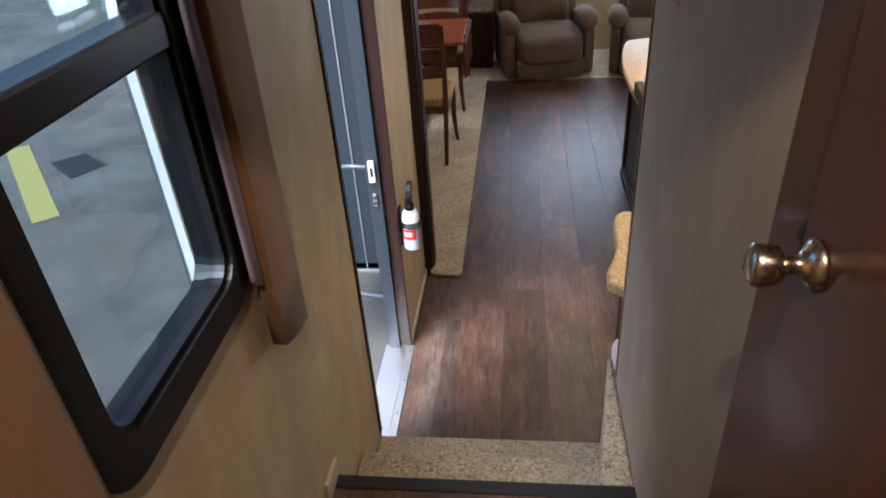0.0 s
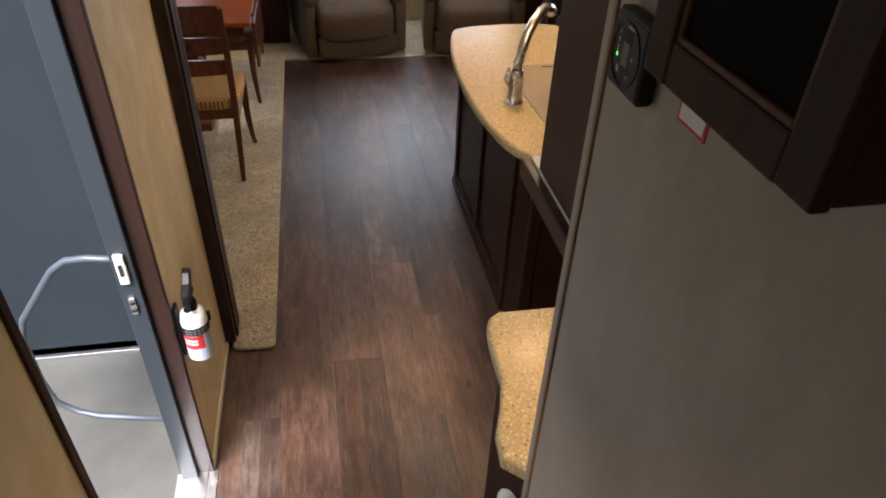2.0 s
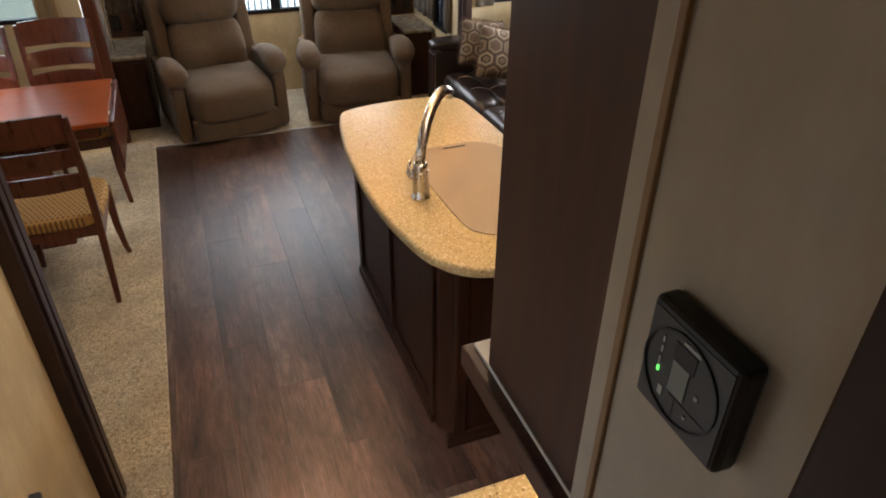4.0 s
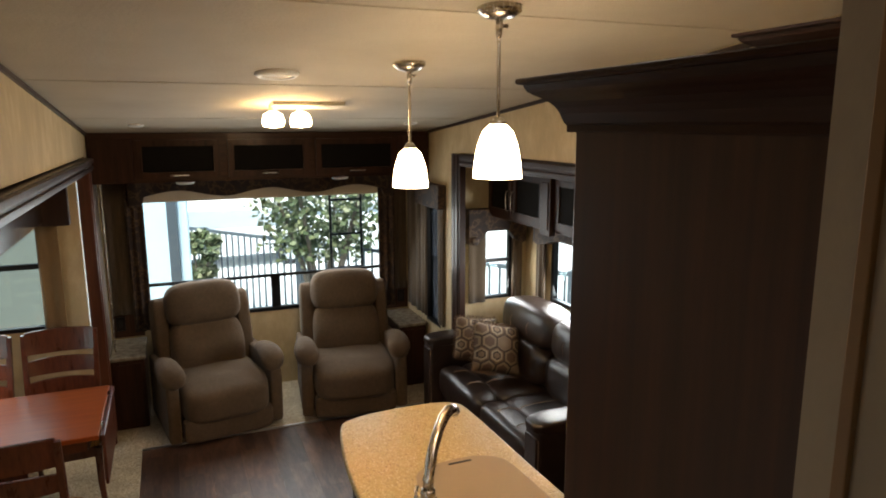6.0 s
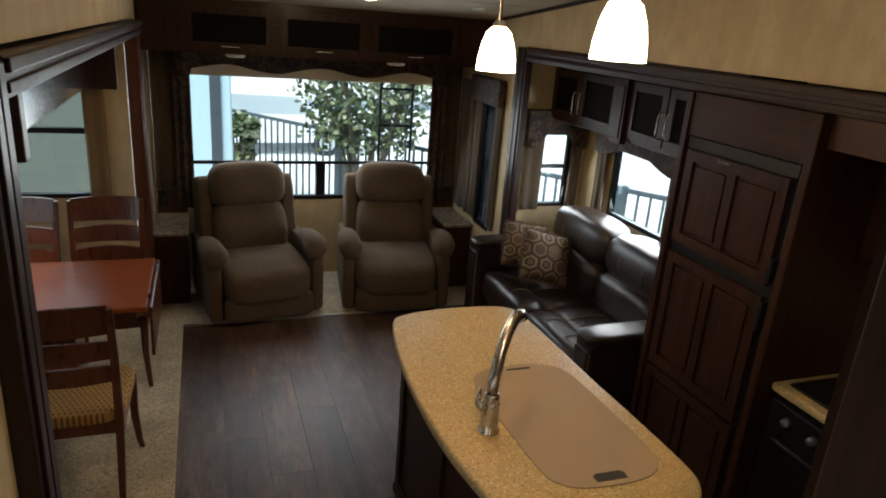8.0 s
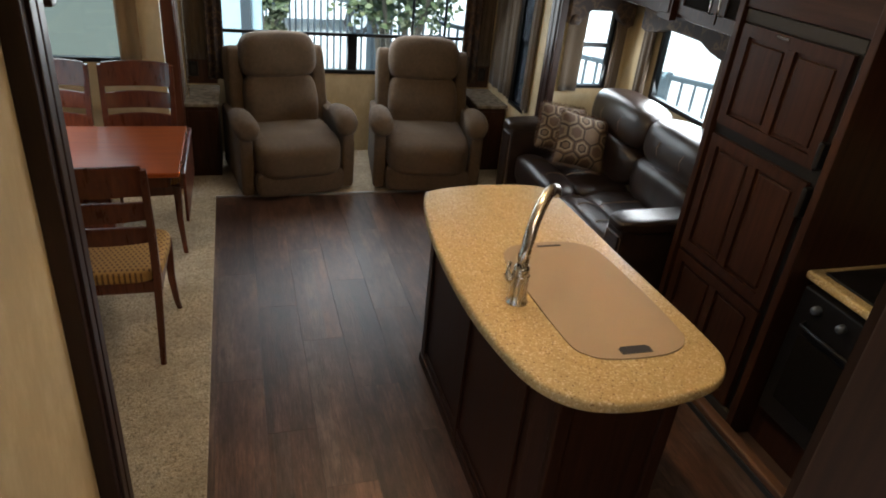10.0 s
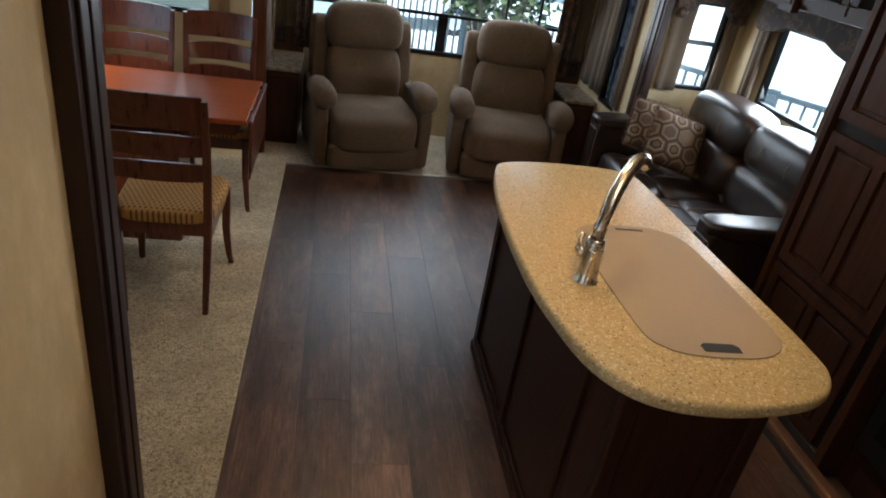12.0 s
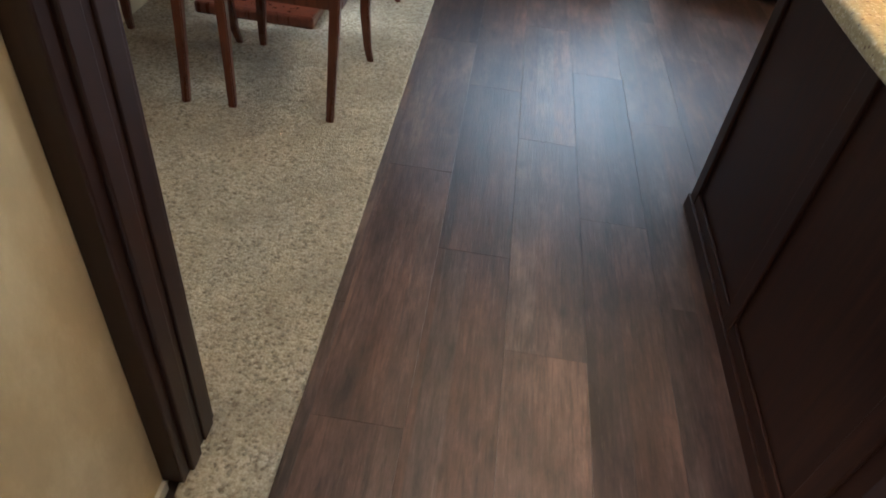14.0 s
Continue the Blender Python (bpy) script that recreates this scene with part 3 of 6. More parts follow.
for x0, x1 in ((LX, LX + 0.012), (RX - 0.012, RX)):
    structure("trim", prism([(4.16, ceil_z(4.3)), (9.27, ceil_z(9.27)), (9.27, ceil_z(9.27) - 0.022), (4.16, ceil_z(4.3) - 0.022)], x0, x1, axes=(1, 2, 0)), M_TRIM, "dark wood cove strip under the ceiling", "trim")

# floors
structure("ground", boxes(((-150, -150, -1.05), (150, 150, -0.95))), M_CONCRETE, "pale concrete forecourt", "ground")
# Sheet over the concrete whose pale colour stands in for sunlight.
structure("pavement", boxes(((-0.6, 10.6, -0.96), (60, 70, -0.944))), M_PAVE_LIT, "pavement of the lot painted pale to look sunlit", "pavement")
FLOOR = structure("floor", boxes(((LX - 0.05, 4.10, -0.06), (3.62, 8.925, -0.004))), M_SUB, "dark brown wood-look vinyl plank floor", "floor")
structure("floor_hall", boxes(((LX, 1.0, 0.50), (1.20, 3.67, 0.57))), M_PLANK, "dark wood-look hallway floor", "floor")
structure("trim", boxes(((LX, 3.64, 0.545), (1.20, 3.685, 0.576)), bev=0.006), M_BLACKM, "black stair nosing", "trim")
structure("trim", boxes(((LX, 3.60, 0.57), (LX + 0.012, 3.70, 0.63)), bev=0.002), M_IVORY, "short pale skirting end", "trim")
structure("carpet_rear", boxes(((LX, 8.925, -0.06), (RX, RY, 0.012))), M_CARPET, "speckled beige carpet under the recliners", "carpet")
structure("trim", boxes(((LX + 0.2, 8.915, -0.002), (2.9, 8.93, 0.014)), bev=0.003), M_ALU, "thin metal carpet edge strip", "trim")
pts = [(-0.65, 5.72), (0.30, 5.72), (0.37, 5.70), (0.375, 5.545), (0.385, 5.53), (0.40, 5.523), (0.525, 5.515), (0.545, 5.522), (0.556, 5.54), (0.556, 8.95), (-0.65, 8.95)]
structure("carpet_dinette", prism(pts, 0.0015, 0.022, 0.008, 3), M_CARPET, "speckled beige carpet with a rounded nose", "carpet")
structure("floor_slide", boxes(((-0.70, 5.66, -0.06), (LX - 0.05, 9.0, 0.0))), M_SUB, "slide-out floor under the carpet", "floor")
structure("floor_slide", boxes(((3.62, 4.10, -0.06), (3.67, 8.8, 0.0)), ((2.9, 8.93, -0.06), (3.62, 8.8, 0.0))), M_SUB, "slide-out floor edge", "floor")

# carpeted stairs
for i, (y0, y1, z) in enumerate(((3.67, 3.945, 0.38), (3.67, 4.188, 0.19))):
    structure("step_%d" % (i + 1), boxes(((LX + 0.002, y0, 0.0 if i else 0.19), (1.198, y1, z)), bev=0.018, seg=3), M_CARPET, "speckled beige carpeted stair tread", "step")
structure("stair_ledge", prism([(1.105, 3.69), (1.199, 3.69), (1.199, 4.21), (1.185, 4.22)], 0.0, 0.572, 0.01), M_CARPET, "carpeted ledge beside the stairs", "ledge")

# vinyl planks
random.seed(7)
PW, NROW = 0.2145, 13
meshes = {}
for r in range(NROW):
    x0 = 0.584 - PW + r * PW
    xa, xb = max(x0, LX), min(x0 + PW, 2.97)
    y = 5.785 + (0.0, 0.62, 0.275, 0.86, 0.52, 0.15, 0.7, 0.35)[(r - 1) % 8] - 3.0
    while y < 8.92:
        L = 1.0
        ya, yb = max(y, 4.16), min(y + L, 8.92)
        y += L
        if yb - ya < 0.02 or xb - xa < 0.01:
            continue
        key = (round(xb - xa, 3), round(yb - ya, 3))
        if key not in meshes:
            w, l = key[0] / 2 - 0.0001, key[1] / 2 - 0.0001
            bm = bmesh.new()
            v = [bm.verts.new(c) for c in ((-w, -l, -0.004), (w, -l, -0.004), (w, l, -0.004), (-w, l, -0.004), (-w + .0002, -l + .0002, 0), (w - .0002, -l + .0002, 0), (w - .0002, l - .0002, 0), (-w + .0002, l - .0002, 0))]
            bm.faces.new(v[4:])
            for a, b in ((0, 1), (1, 2), (2, 3), (3, 0)):
                bm.faces.new((v[a], v[b], v[b + 4], v[a + 4]))
            me = bpy.data.meshes.new("plank")
            bm.to_mesh(me)
            bm.free()
            me.materials.append(M_PLANK)
            meshes[key] = me
        ob = new("plank", meshes[key])
        ob.parent = FLOOR
        ob.location = ((xa + xb) / 2, (ya + yb) / 2, 0)


def trim(bm, label, material=M_TRIM):
    return structure("trim", bm, material, label, "trim")


# slide-out opening trims: moulded posts and headers
def moulded(x0, x1, y0, y1, z0, z1, axis):
    """A stepped casing along z (axis 2) or along y (axis 1), standing proud of the wall."""
    bm = bmesh.new()
    box(bm, (x0, y0, z0), (x1, y1, z1), 0.004)
    if axis == 2:
        w = y1 - y0
        box(bm, (x0 - 0.001, y0 + w * 0.18, z0 + .001), (x1 + 0.009, y0 + w * 0.45, z1 - .001), 0.004)
        box(bm, (x0 - 0.001, y0 + w * 0.62, z0 + .001), (x1 + 0.005, y0 + w * 0.9, z1 - .001), 0.003)
    else:
        h = z1 - z0
        box(bm, (x0 - 0.001, y0 + .001, z0 + h * 0.15), (x1 + 0.009, y1 - .001, z0 + h * 0.4), 0.004)
        box(bm, (x0 - 0.001, y0 + .001, z0 + h * 0.6), (x1 + 0.014, y1 - .001, z0 + h * 0.95), 0.004)
    return bm


trim(moulded(0.29, 0.389, 5.565, 5.725, 0.024, 2.11, 2), "dark moulded wood casing of the slide-out")
trim(moulded(0.29, 0.372, 9.06, 9.17, 0.014, 2.03, 2), "reddish-brown wood casing post", M_RED)
trim(moulded(0.29, 0.385, 5.735, 9.17, 2.03, 2.12, 1), "dark moulded wood header")
bm = moulded(0, 0.05, 4.56, 8.58, 2.03, 2.12, 1)
for v in bm.verts:
    v.co.x = RX + 0.035 - v.co.x
bmesh.ops.reverse_faces(bm, faces=bm.faces[:])
trim(bm, "dark moulded wood header over the kitchen")
bm = moulded(0, 0.05, 8.58, 8.75, 0.014, 2.12, 2)
for v in bm.verts:
    v.co.x = RX + 0.035 - v.co.x
bmesh.ops.reverse_faces(bm, faces=bm.faces[:])
trim(bm, "dark wood casing post beside the sofa", M_TRIM)
trim(boxes(((1.2005, 4.115, 0.575), (1.1955, 4.123, 2.8)), bev=0.001), "brown bead strip on the wall end", M_BEAD)
trim(boxes(((LX, 4.93, 0.0), (LX + 0.008, 5.56, 0.012)), ((LX, 4.955, 0.0), (LX + 0.010, 5.562, 0.03)), bev=0.002), "pale skirting strip", M_IVORY)
# entry doorway
door = thing("door_1", None, "open entry doorway with dark jambs and metal threshold", "doorway", kind="structure")
part("jamb", boxes(((LX - 0.06, 4.190, 0.19), (LX + 0.006, 4.212, 2.03)), ((LX - 0.06, 4.208, 0.0), (LX - 0.002, 4.222, 2.03)), bev=0.002), M_TRIM, door)
part("jamb", boxes(((LX - 0.06, 4.920, 0.0), (LX + 0.006, 4.942, 2.03)), bev=0.002), M_TRIM, door)
part("lintel", boxes(((LX - 0.06, 4.190, 2.01), (LX + 0.006, 4.942, 2.04)), bev=0.002), M_TRIM, door)
part("jamb_strip", boxes(((LX - 0.10, 4.900, -0.02), (LX - 0.045, 4.921, 2.0)), bev=0.003), M_JAMB, door, "slate metal door frame strip")
th = part("threshold", boxes(((LX - 0.12, 4.20, -0.05), (LX - 0.010, 4.925, 0.008)), ((LX - 0.012, 4.20, -0.03), (LX + 0.022, 4.925, 0.006)), bev=0.003), M_ALU, door, "bright aluminium threshold")
for k in range(4):
    part("screw", lathe([(0, 0.0085), (0.004, 0.0085), (0.0045, 0.006)], 10, m=Matrix.Translation((LX + 0.006, 4.27 + 0.2 * k, 0))), M_CHROME, door)

# grab handle outside the doorway
gh = thing("grab_handle", None, "grey metal folding grab handle with a white latch", "handle")
part("bar", tube([(0.285, 4.945, 0.955), (0.16, 4.97, 0.955), (0.10, 4.98, 0.945), (0.05, 4.99, 0.905), (-0.10, 5.03, 0.70), (-0.13, 5.04, 0.60), (-0.13, 5.04, 0.42), (-0.11, 5.03, 0.33), (-0.05, 5.02, 0.285), (0.02, 5.0, 0.275), (0.285, 4.945, 0.275)], 0.0105, 10), M_GREYMETAL, gh, smooth=True)
part("bracket", boxes(((0.258, 4.885, 0.915), (0.285, 4.899, 1.015)), bev=0.005), M_WHITE, gh, "white latch bracket")
part("slot", boxes(((0.266, 4.8835, 0.945), (0.278, 4.8855, 0.985)), bev=0.0005), M_BLACKM, gh)
part("bracket", boxes(((0.262, 4.93, 0.26), (0.29, 4.955, 0.33)), bev=0.006), M_GREYMETAL, gh)
st = thing("door_strike", None, "small chrome door strike plate", "latch")
part("plate", boxes(((0.262, 4.892, 0.80), (0.280, 4.899, 0.86)), bev=0.002), M_CHROME, st)
part("catch", boxes(((0.265, 4.888, 0.812), (0.277, 4.893, 0.822)), ((0.265, 4.888, 0.838), (0.277, 4.893, 0.848)), bev=0.001), M_BLACKM, st)


# ---------------------------------------------------------------- windows
def window_y(name, x0, x1, z0, z1, y, label, bars=(), fw=0.03, depth=0.05):
    """A window in a wall facing along y."""
    w = thing(name, None, label, "window", kind="structure")
    part("window_frame", boxes(((x0, y, z0), (x0 + fw, y + depth, z1)), ((x1 - fw, y, z0), (x1, y + depth, z1)), ((x0 + fw - .001, y, z0), (x1 - fw + .001, y + depth, z0 + fw)), ((x0 + fw - .001, y, z1 - fw), (x1 - fw + .001, y + depth, z1)), bev=0.005), M_BLACK, w)
    p = part("pane", boxes(((x0 + fw - .003, y + depth * 0.5, z0 + fw - .003), (x1 - fw + .003, y + depth * 0.5 + 0.004, z1 - fw + .003))), M_GLASS, w, "clear glass")
    p.visible_shadow = False
    for a, b in bars:
        part("mullion", boxes((a, b), bev=0.003), M_BLACK, w)
    return w


def window_x(name, y0, y1, z0, z1, x, label, bars=(), fw=0.03, depth=0.05, pane_glass=M_GLASS):
    w = thing(name, None, label, "window", kind="structure")
    part("window_frame", boxes(((x, y0, z0), (x + depth, y0 + fw, z1)), ((x, y1 - fw, z0), (x + depth, y1, z1)), ((x, y0 + fw - .001, z0), (x + depth, y1 - fw + .001, z0 + fw)), ((x, y0 + fw - .001, z1 - fw), (x + depth, y1 - fw + .001, z1)), bev=0.006), M_BLACK, w)
    p = part("pane", boxes(((x + depth * 0.5, y0 + fw - .003, z0 + fw - .003), (x + depth * 0.5 + 0.004, y1 - fw + .003, z1 - fw + .003))), pane_glass, w, "clear glass" if pane_glass is M_GLASS else "dark tinted glass")
    p.visible_shadow = False
    for a, b in bars:
        part("mullion", boxes((a, b), bev=0.003), M_BLACK, w)
    return w


window_y("window_1", 0.60, 2.72, 0.70, 1.80, 9.845, "wide rear window with black frame and slider", [((0.62, 9.85, 1.01), (2.70, 9.885, 1.035)), ((1.655, 9.853, 0.72), (1.735, 9.888, 1.01))], 0.035)
window_y("window_2", 3.195, 3.485, 0.91, 1.51, 8.745, "narrow black-framed window in the sofa slide-out end", [((3.21, 8.75, 1.22), (3.47, 8.785, 1.25))], 0.028)
window_y("window_3", -0.61, 0.075, 0.975, 1.925, 8.945, "black-framed window in the dinette slide-out end", [((-0.59, 8.95, 1.40), (0.06, 8.985, 1.435))], 0.03)
window_x("window_4", 7.64, 8.34, 0.955, 1.485, 3.615, "black-framed window behind the sofa", [], 0.035)
window_x("window_5", 9.015, 9.345, 0.615, 1.665, RX - 0.004, "tall narrow black-framed dark window beside the recliner", [], 0.03, pane_glass=M_DEEPTINT)
window_x("window_7", 6.69, 8.31, 0.945, 1.755, -0.705, "long black-framed dinette window", [((-0.70, 6.7, 1.38), (-0.665, 8.3, 1.41))], 0.03)


def rounded_rect(y0, y1, z0, z1, r, n=6):
    pts = []
    for cy, cz, a0 in ((y1 - r, z1 - r, 0), (y0 + r, z1 - r, 90), (y0 + r, z0 + r, 180), (y1 - r, z0 + r, 270)):
        for k in range(n + 1):
            a = radians(a0 + 90 * k / n)
            pts.append((cy + r * math.cos(a), cz + r * math.sin(a)))
    return pts


def ring(outer, inner, z0, z1, axes):
    bm = bmesh.new()

    def at(p, z):
        v = [0, 0, 0]
        v[axes[0]], v[axes[1]], v[axes[2]] = p[0], p[1], z
        return bm.verts.new(v)

    n = len(outer)
    loops = [[at(p, z) for p in o] for o, z in ((outer, z0), (outer, z1), (inner, z1), (inner, z0))]
    for a, b in zip(loops, loops[1:] + loops[:1]):
        for i in range(n):
            bm.faces.new((a[i], a[(i + 1) % n], b[(i + 1) % n], b[i]))
    bmesh.ops.recalc_face_normals(bm, faces=bm.faces[:])
    return bm


# radius-cornered hallway window
w6 = thing("window_6", None, "black radius-cornered hallway window with a mullion", "window", kind="structure")
part("window_frame", ring(rounded_rect(2.925, 3.455, 1.418, 2.40, 0.085), rounded_rect(2.985, 3.398, 1.480, 2.335, 0.055), LX - 0.05, LX + 0.022, (1, 2, 0)), M_BLACK, w6, smooth=False)
part("inner_frame", ring(rounded_rect(2.98, 3.403, 1.475, 2.34, 0.055), rounded_rect(2.995, 3.386, 1.491, 2.322, 0.045), LX - 0.02, LX + 0.012, (1, 2, 0)), M_BLACK, w6)
part("mullion", boxes(((LX - 0.045, 2.99, 1.895), (LX + 0.018, 3.40, 1.95)), bev=0.006), M_BLACK, w6)
p = part("pane", prism(rounded_rect(2.99, 3.40, 1.475, 2.325, 0.05), LX - 0.008, LX - 0.004, axes=(1, 2, 0)), M_TINTGLASS, w6, "dark tinted glass")
p.visible_shadow = False

# ---------------------------------------------------------------- outdoors
road = thing("parking_line", None, "faded yellow parking line on the concrete", "road marking", kind="structure")
part("paint", prism([(-5.55, 9.60), (-3.97, 7.77), (-3.77, 7.93), (-5.35, 9.78)], -0.949, -0.945), M_YELLOW, road)
grate = tagged(part("drain_grate", prism([(-4.68, 9.2), (-4.16, 8.77), (-3.93, 9.14), (-4.41, 9.48)], -0.949, -0.943), M_BLACKM), "dark square drain grate in the concrete", "drain grate")
M_DOORSKIN = mat("grey_door_skin", (0.09, 0.105, 0.12), 0.4)


def door_outline(y0, y1, z0, z1, r=0.07, n=6):
    return rounded_rect(y0, y1, z0, z1, r, n)


part("leaf", prism(door_outline(3.505, 4.19, -0.02, 1.98), 0.20, 0.238, axes=(1, 2, 0)), M_DOORSKIN, door, "open grey door leaf folded back outside")
part("leaf_edge", ring(door_outline(3.495, 4.195, -0.030, 1.990, 0.078), door_outline(3.508, 4.187, -0.017, 1.977, 0.066), 0.214, 0.232, (1, 2, 0)), M_WHITE, door, "white aluminium door edging")
part("hinge", boxes(((0.235, 4.185, 0.3), (0.292, 4.204, 0.4)), ((0.235, 4.185, 1.5), (0.292, 4.204, 1.6)), bev=0.003), M_ALU, door)


def fence(x0, y0, x1, y1, top, label):
    f = thing("fence", pose(x0, y0, 0, 0, 0, math.degrees(math.atan2(y1 - y0, x1 - x0))), label, "fence")
    L = math.hypot(x1 - x0, y1 - y0)
    part("rail", boxes(((0, -0.03, top - 0.05), (L, 0.03, top)), bev=0.004), M_FENCE, f)
    part("rail", boxes(((0, -0.02, -0.75), (L, 0.02, -0.70)), bev=0.004), M_FENCE, f)
    k = 0.06
    while k < L:
        part("baluster", boxes(((k, -0.012, -0.75), (k + 0.024, 0.012, top - 0.04))), M_FENCE, f)
        k += 0.145
    for q in range(int(L / 2.2) + 1):
        part("post", boxes(((q * 2.2, -0.05, -0.95), (q * 2.2 + 0.10, 0.05, top + 0.02))), M_FENCE, f)
    return f


fence(-1.24, 19.4, 5.6, 9.9, 0.62, "dark metal railing fence with thin balusters")
fence(5.6, 9.7, 5.6, 2.6, 0.62, "dark metal railing fence beside the trailer")


def leaves(center, radius, count, size, seed, squash=1.0):
    rnd = random.Random(seed)
    bm = bmesh.new()
    for i in range(count):
        while True:
            p = Vector((rnd.uniform(-1, 1), rnd.uniform(-1, 1), rnd.uniform(-1, 1)))
            if 0.25 < p.length < 1:
                break
        lump = 0.72 + 0.55 * noise.noise(p * 2.3 + Vector((seed, 0, 0)))
        p = Vector((p.x, p.y, p.z * squash)) * radius * lump + Vector(center)
        d = Vector((rnd.uniform(-1, 1), rnd.uniform(-1, 1), rnd.uniform(-0.8, 0.4))).normalized()
        s = size * rnd.uniform(0.6, 1.4)
        u = d.orthogonal().normalized() * s * 0.42
        bm.faces.new([bm.verts.new(q) for q in (p, p + d * s * 0.5 + u, p + d * s, p + d * s * 0.5 - u)])
    return bm


def tree(x, y, h, spread, seed, label):
    rnd = random.Random(seed)
    t = thing("tree", pose(x, y, -0.95), label, "tree")
    trunk = bmesh.new()
    tips = []
    for k in range(6):
        a = k * 1.05 + rnd.uniform(-0.3, 0.3)
        dx, dy = math.cos(a) * spread * 0.7, math.sin(a) * spread * 0.7
        pts = [Vector((0.05 * math.cos(a), 0.05 * math.sin(a), 0)), Vector((dx * 0.25, dy * 0.25, h * 0.35)), Vector((dx * 0.6, dy * 0.6, h * 0.62)), Vector((dx, dy, h * rnd.uniform(0.8, 0.98)))]
        tube(pts, [0.045, 0.035, 0.022, 0.008], 7, trunk)
        tips.append(pts)
    part("trunk", trunk, M_BARK, t, smooth=True)
    crown = bmesh.new()
    for k, pts in enumerate(tips):
        for j, q in enumerate((pts[2], pts[3], (pts[1] + pts[2]) / 2)):
            b2 = leaves(q, spread * 0.38, 210, 0.085, seed * 10 + k * 3 + j)
            me = bpy.data.meshes.new("tmp")
            b2.to_mesh(me)
            b2.free()
            crown.from_mesh(me)
            bpy.data.meshes.remove(me)
    part("crown", crown, M_LEAF, t, "sparse olive-green leaves")
    return t


tree(2.72, 12.7, 3.9, 1.40, 3, "small multi-stemmed leafy tree by the fence")
tree(1.22, 15.2, 1.55, 0.36, 5, "low leafy shrub by the fence")
tr = thing("trailer", None, "pale blue-white trailer corner parked outside the rear window", "trailer")
part("wall", boxes(((-0.26, 12.0, -0.4), (1.05, 12.12, 3.2)), bev=0.02), M_TRAILER, tr)
part("corner_trim", boxes(((0.82, 11.96, -0.4), (0.93, 12.0, 3.2)), bev=0.008), M_GREYMETAL, tr, "dark vertical corner strip")
part("skirt", boxes(((-0.26, 11.99, -0.4), (1.05, 12.14, -0.3)), bev=0.005), M_BLACKM, tr)


# Pale base colour stands in for bright reflections in the glass.
M_CARGLASS = mat("pale_painted_car_glass", (0.40, 0.45, 0.48), 0.15)


def car(x, y, rot, label):
    c = thing("car", pose(x, y, -0.95, 0, 0, rot), label, "car")
    part("body", prism([(-2.2, 0.3), (2.2, 0.3), (2.25, 0.7), (1.3, 0.92), (0.75, 1.42), (-1.2, 1.48), (-2.0, 0.98), (-2.25, 0.8)], -0.85, 0.85, 0.06, 3, axes=(0, 2, 1)), M_CAR, c)
    part("window", prism([(1.15, 0.96), (0.70, 1.36), (-1.1, 1.41), (-1.75, 1.0)], -0.862, 0.862, axes=(0, 2, 1)), M_CARGLASS, c, "side glass painted pale for its reflection")
    for sx in (-1.4, 1.4):
        for sy in (-0.8, 0.8):
            wh = part("wheel", lathe([(0, -0.11), (0.25, -0.11), (0.32, -0.08), (0.32, 0.08), (0.25, 0.11), (0, 0.11)], 20, m=pose(sx, sy, 0.32, 90)), M_BLACKM, c, smooth=False)
            part("rim", lathe([(0, -0.118), (0.19, -0.118), (0.19, 0.118), (0, 0.118)], 14, m=pose(sx, sy, 0.32, 90)), M_ALU, wh)
    return c


car(2.0, 20.6, 4, "white parked car across the lot")
# Added white slab: stands in for the washed-out brightness through the rear window.
bx = thing("box_trailer", None, "white backdrop wall added for the bright view behind the fence", "trailer")
part("wall", boxes(((-6.0, 28.0, -0.3), (12.0, 28.3, 3.4)), bev=0.03), M_CAR, bx)
for x in (0.9, 3.0):
    part("window", boxes(((x, 27.97, 1.9), (x + 1.3, 28.01, 2.7)), bev=0.02), M_CARGLASS, bx, "grey side window")
# Another added white slab, for the bright view from the sofa window.
bx2 = thing("box_trailer", None, "white backdrop wall added for the bright view beside the lot", "trailer")
part("wall", boxes(((11.0, 2.0, -0.3), (11.3, 14.0, 3.0)), bev=0.03), M_CAR, bx2)
bx3 = thing("box_trailer", None, "pale trailer parked beyond the dinette", "trailer")
part("wall", boxes(((-6.0, 12.4, -0.4), (-0.29, 12.7, 2.8)), bev=0.03), M_TRAILER_G, bx3)
bg = thing("black_bag", None, "crumpled black bag on the ground by the entry", "bag")
part("bag", cushion((0, 0, 0.38), (0.26, 0.22, 0.78), 3.2, 8, 0.02, m=pose(0.15, 4.76, -0.95, 0, 0, 20)), M_BLACKM, bg, smooth=True)


# ---------------------------------------------------------------- kitchen island
def smooth_outline(pts, n=6):
    """A closed Catmull-Rom curve through a few plan points."""
    out = []
    k = len(pts)
    for i in range(k):
        p0, p1, p2, p3 = [Vector(pts[(i + d) % k]) for d in (-1, 0, 1, 2)]
        for j in range(n):
            t = j / n
            out.append(tuple(0.5 * ((2 * p1) + (p2 - p0) * t + (2 * p0 - 5 * p1 + 4 * p2 - p3) * t * t + (3 * p1 - p0 - 3 * p2 + p3) * t ** 3)))
    return out


top_plan = smooth_outline([(1.545, 6.83), (1.62, 6.925), (1.84, 6.965), (2.08, 6.955), (2.185, 6.90), (2.212, 6.76), (2.222, 6.2), (2.236, 5.66), (2.205, 5.50), (2.09, 5.415), (1.86, 5.382), (1.67, 5.415), (1.56, 5.52), (1.505, 5.70), (1.472, 6.0), (1.485, 6.45)])
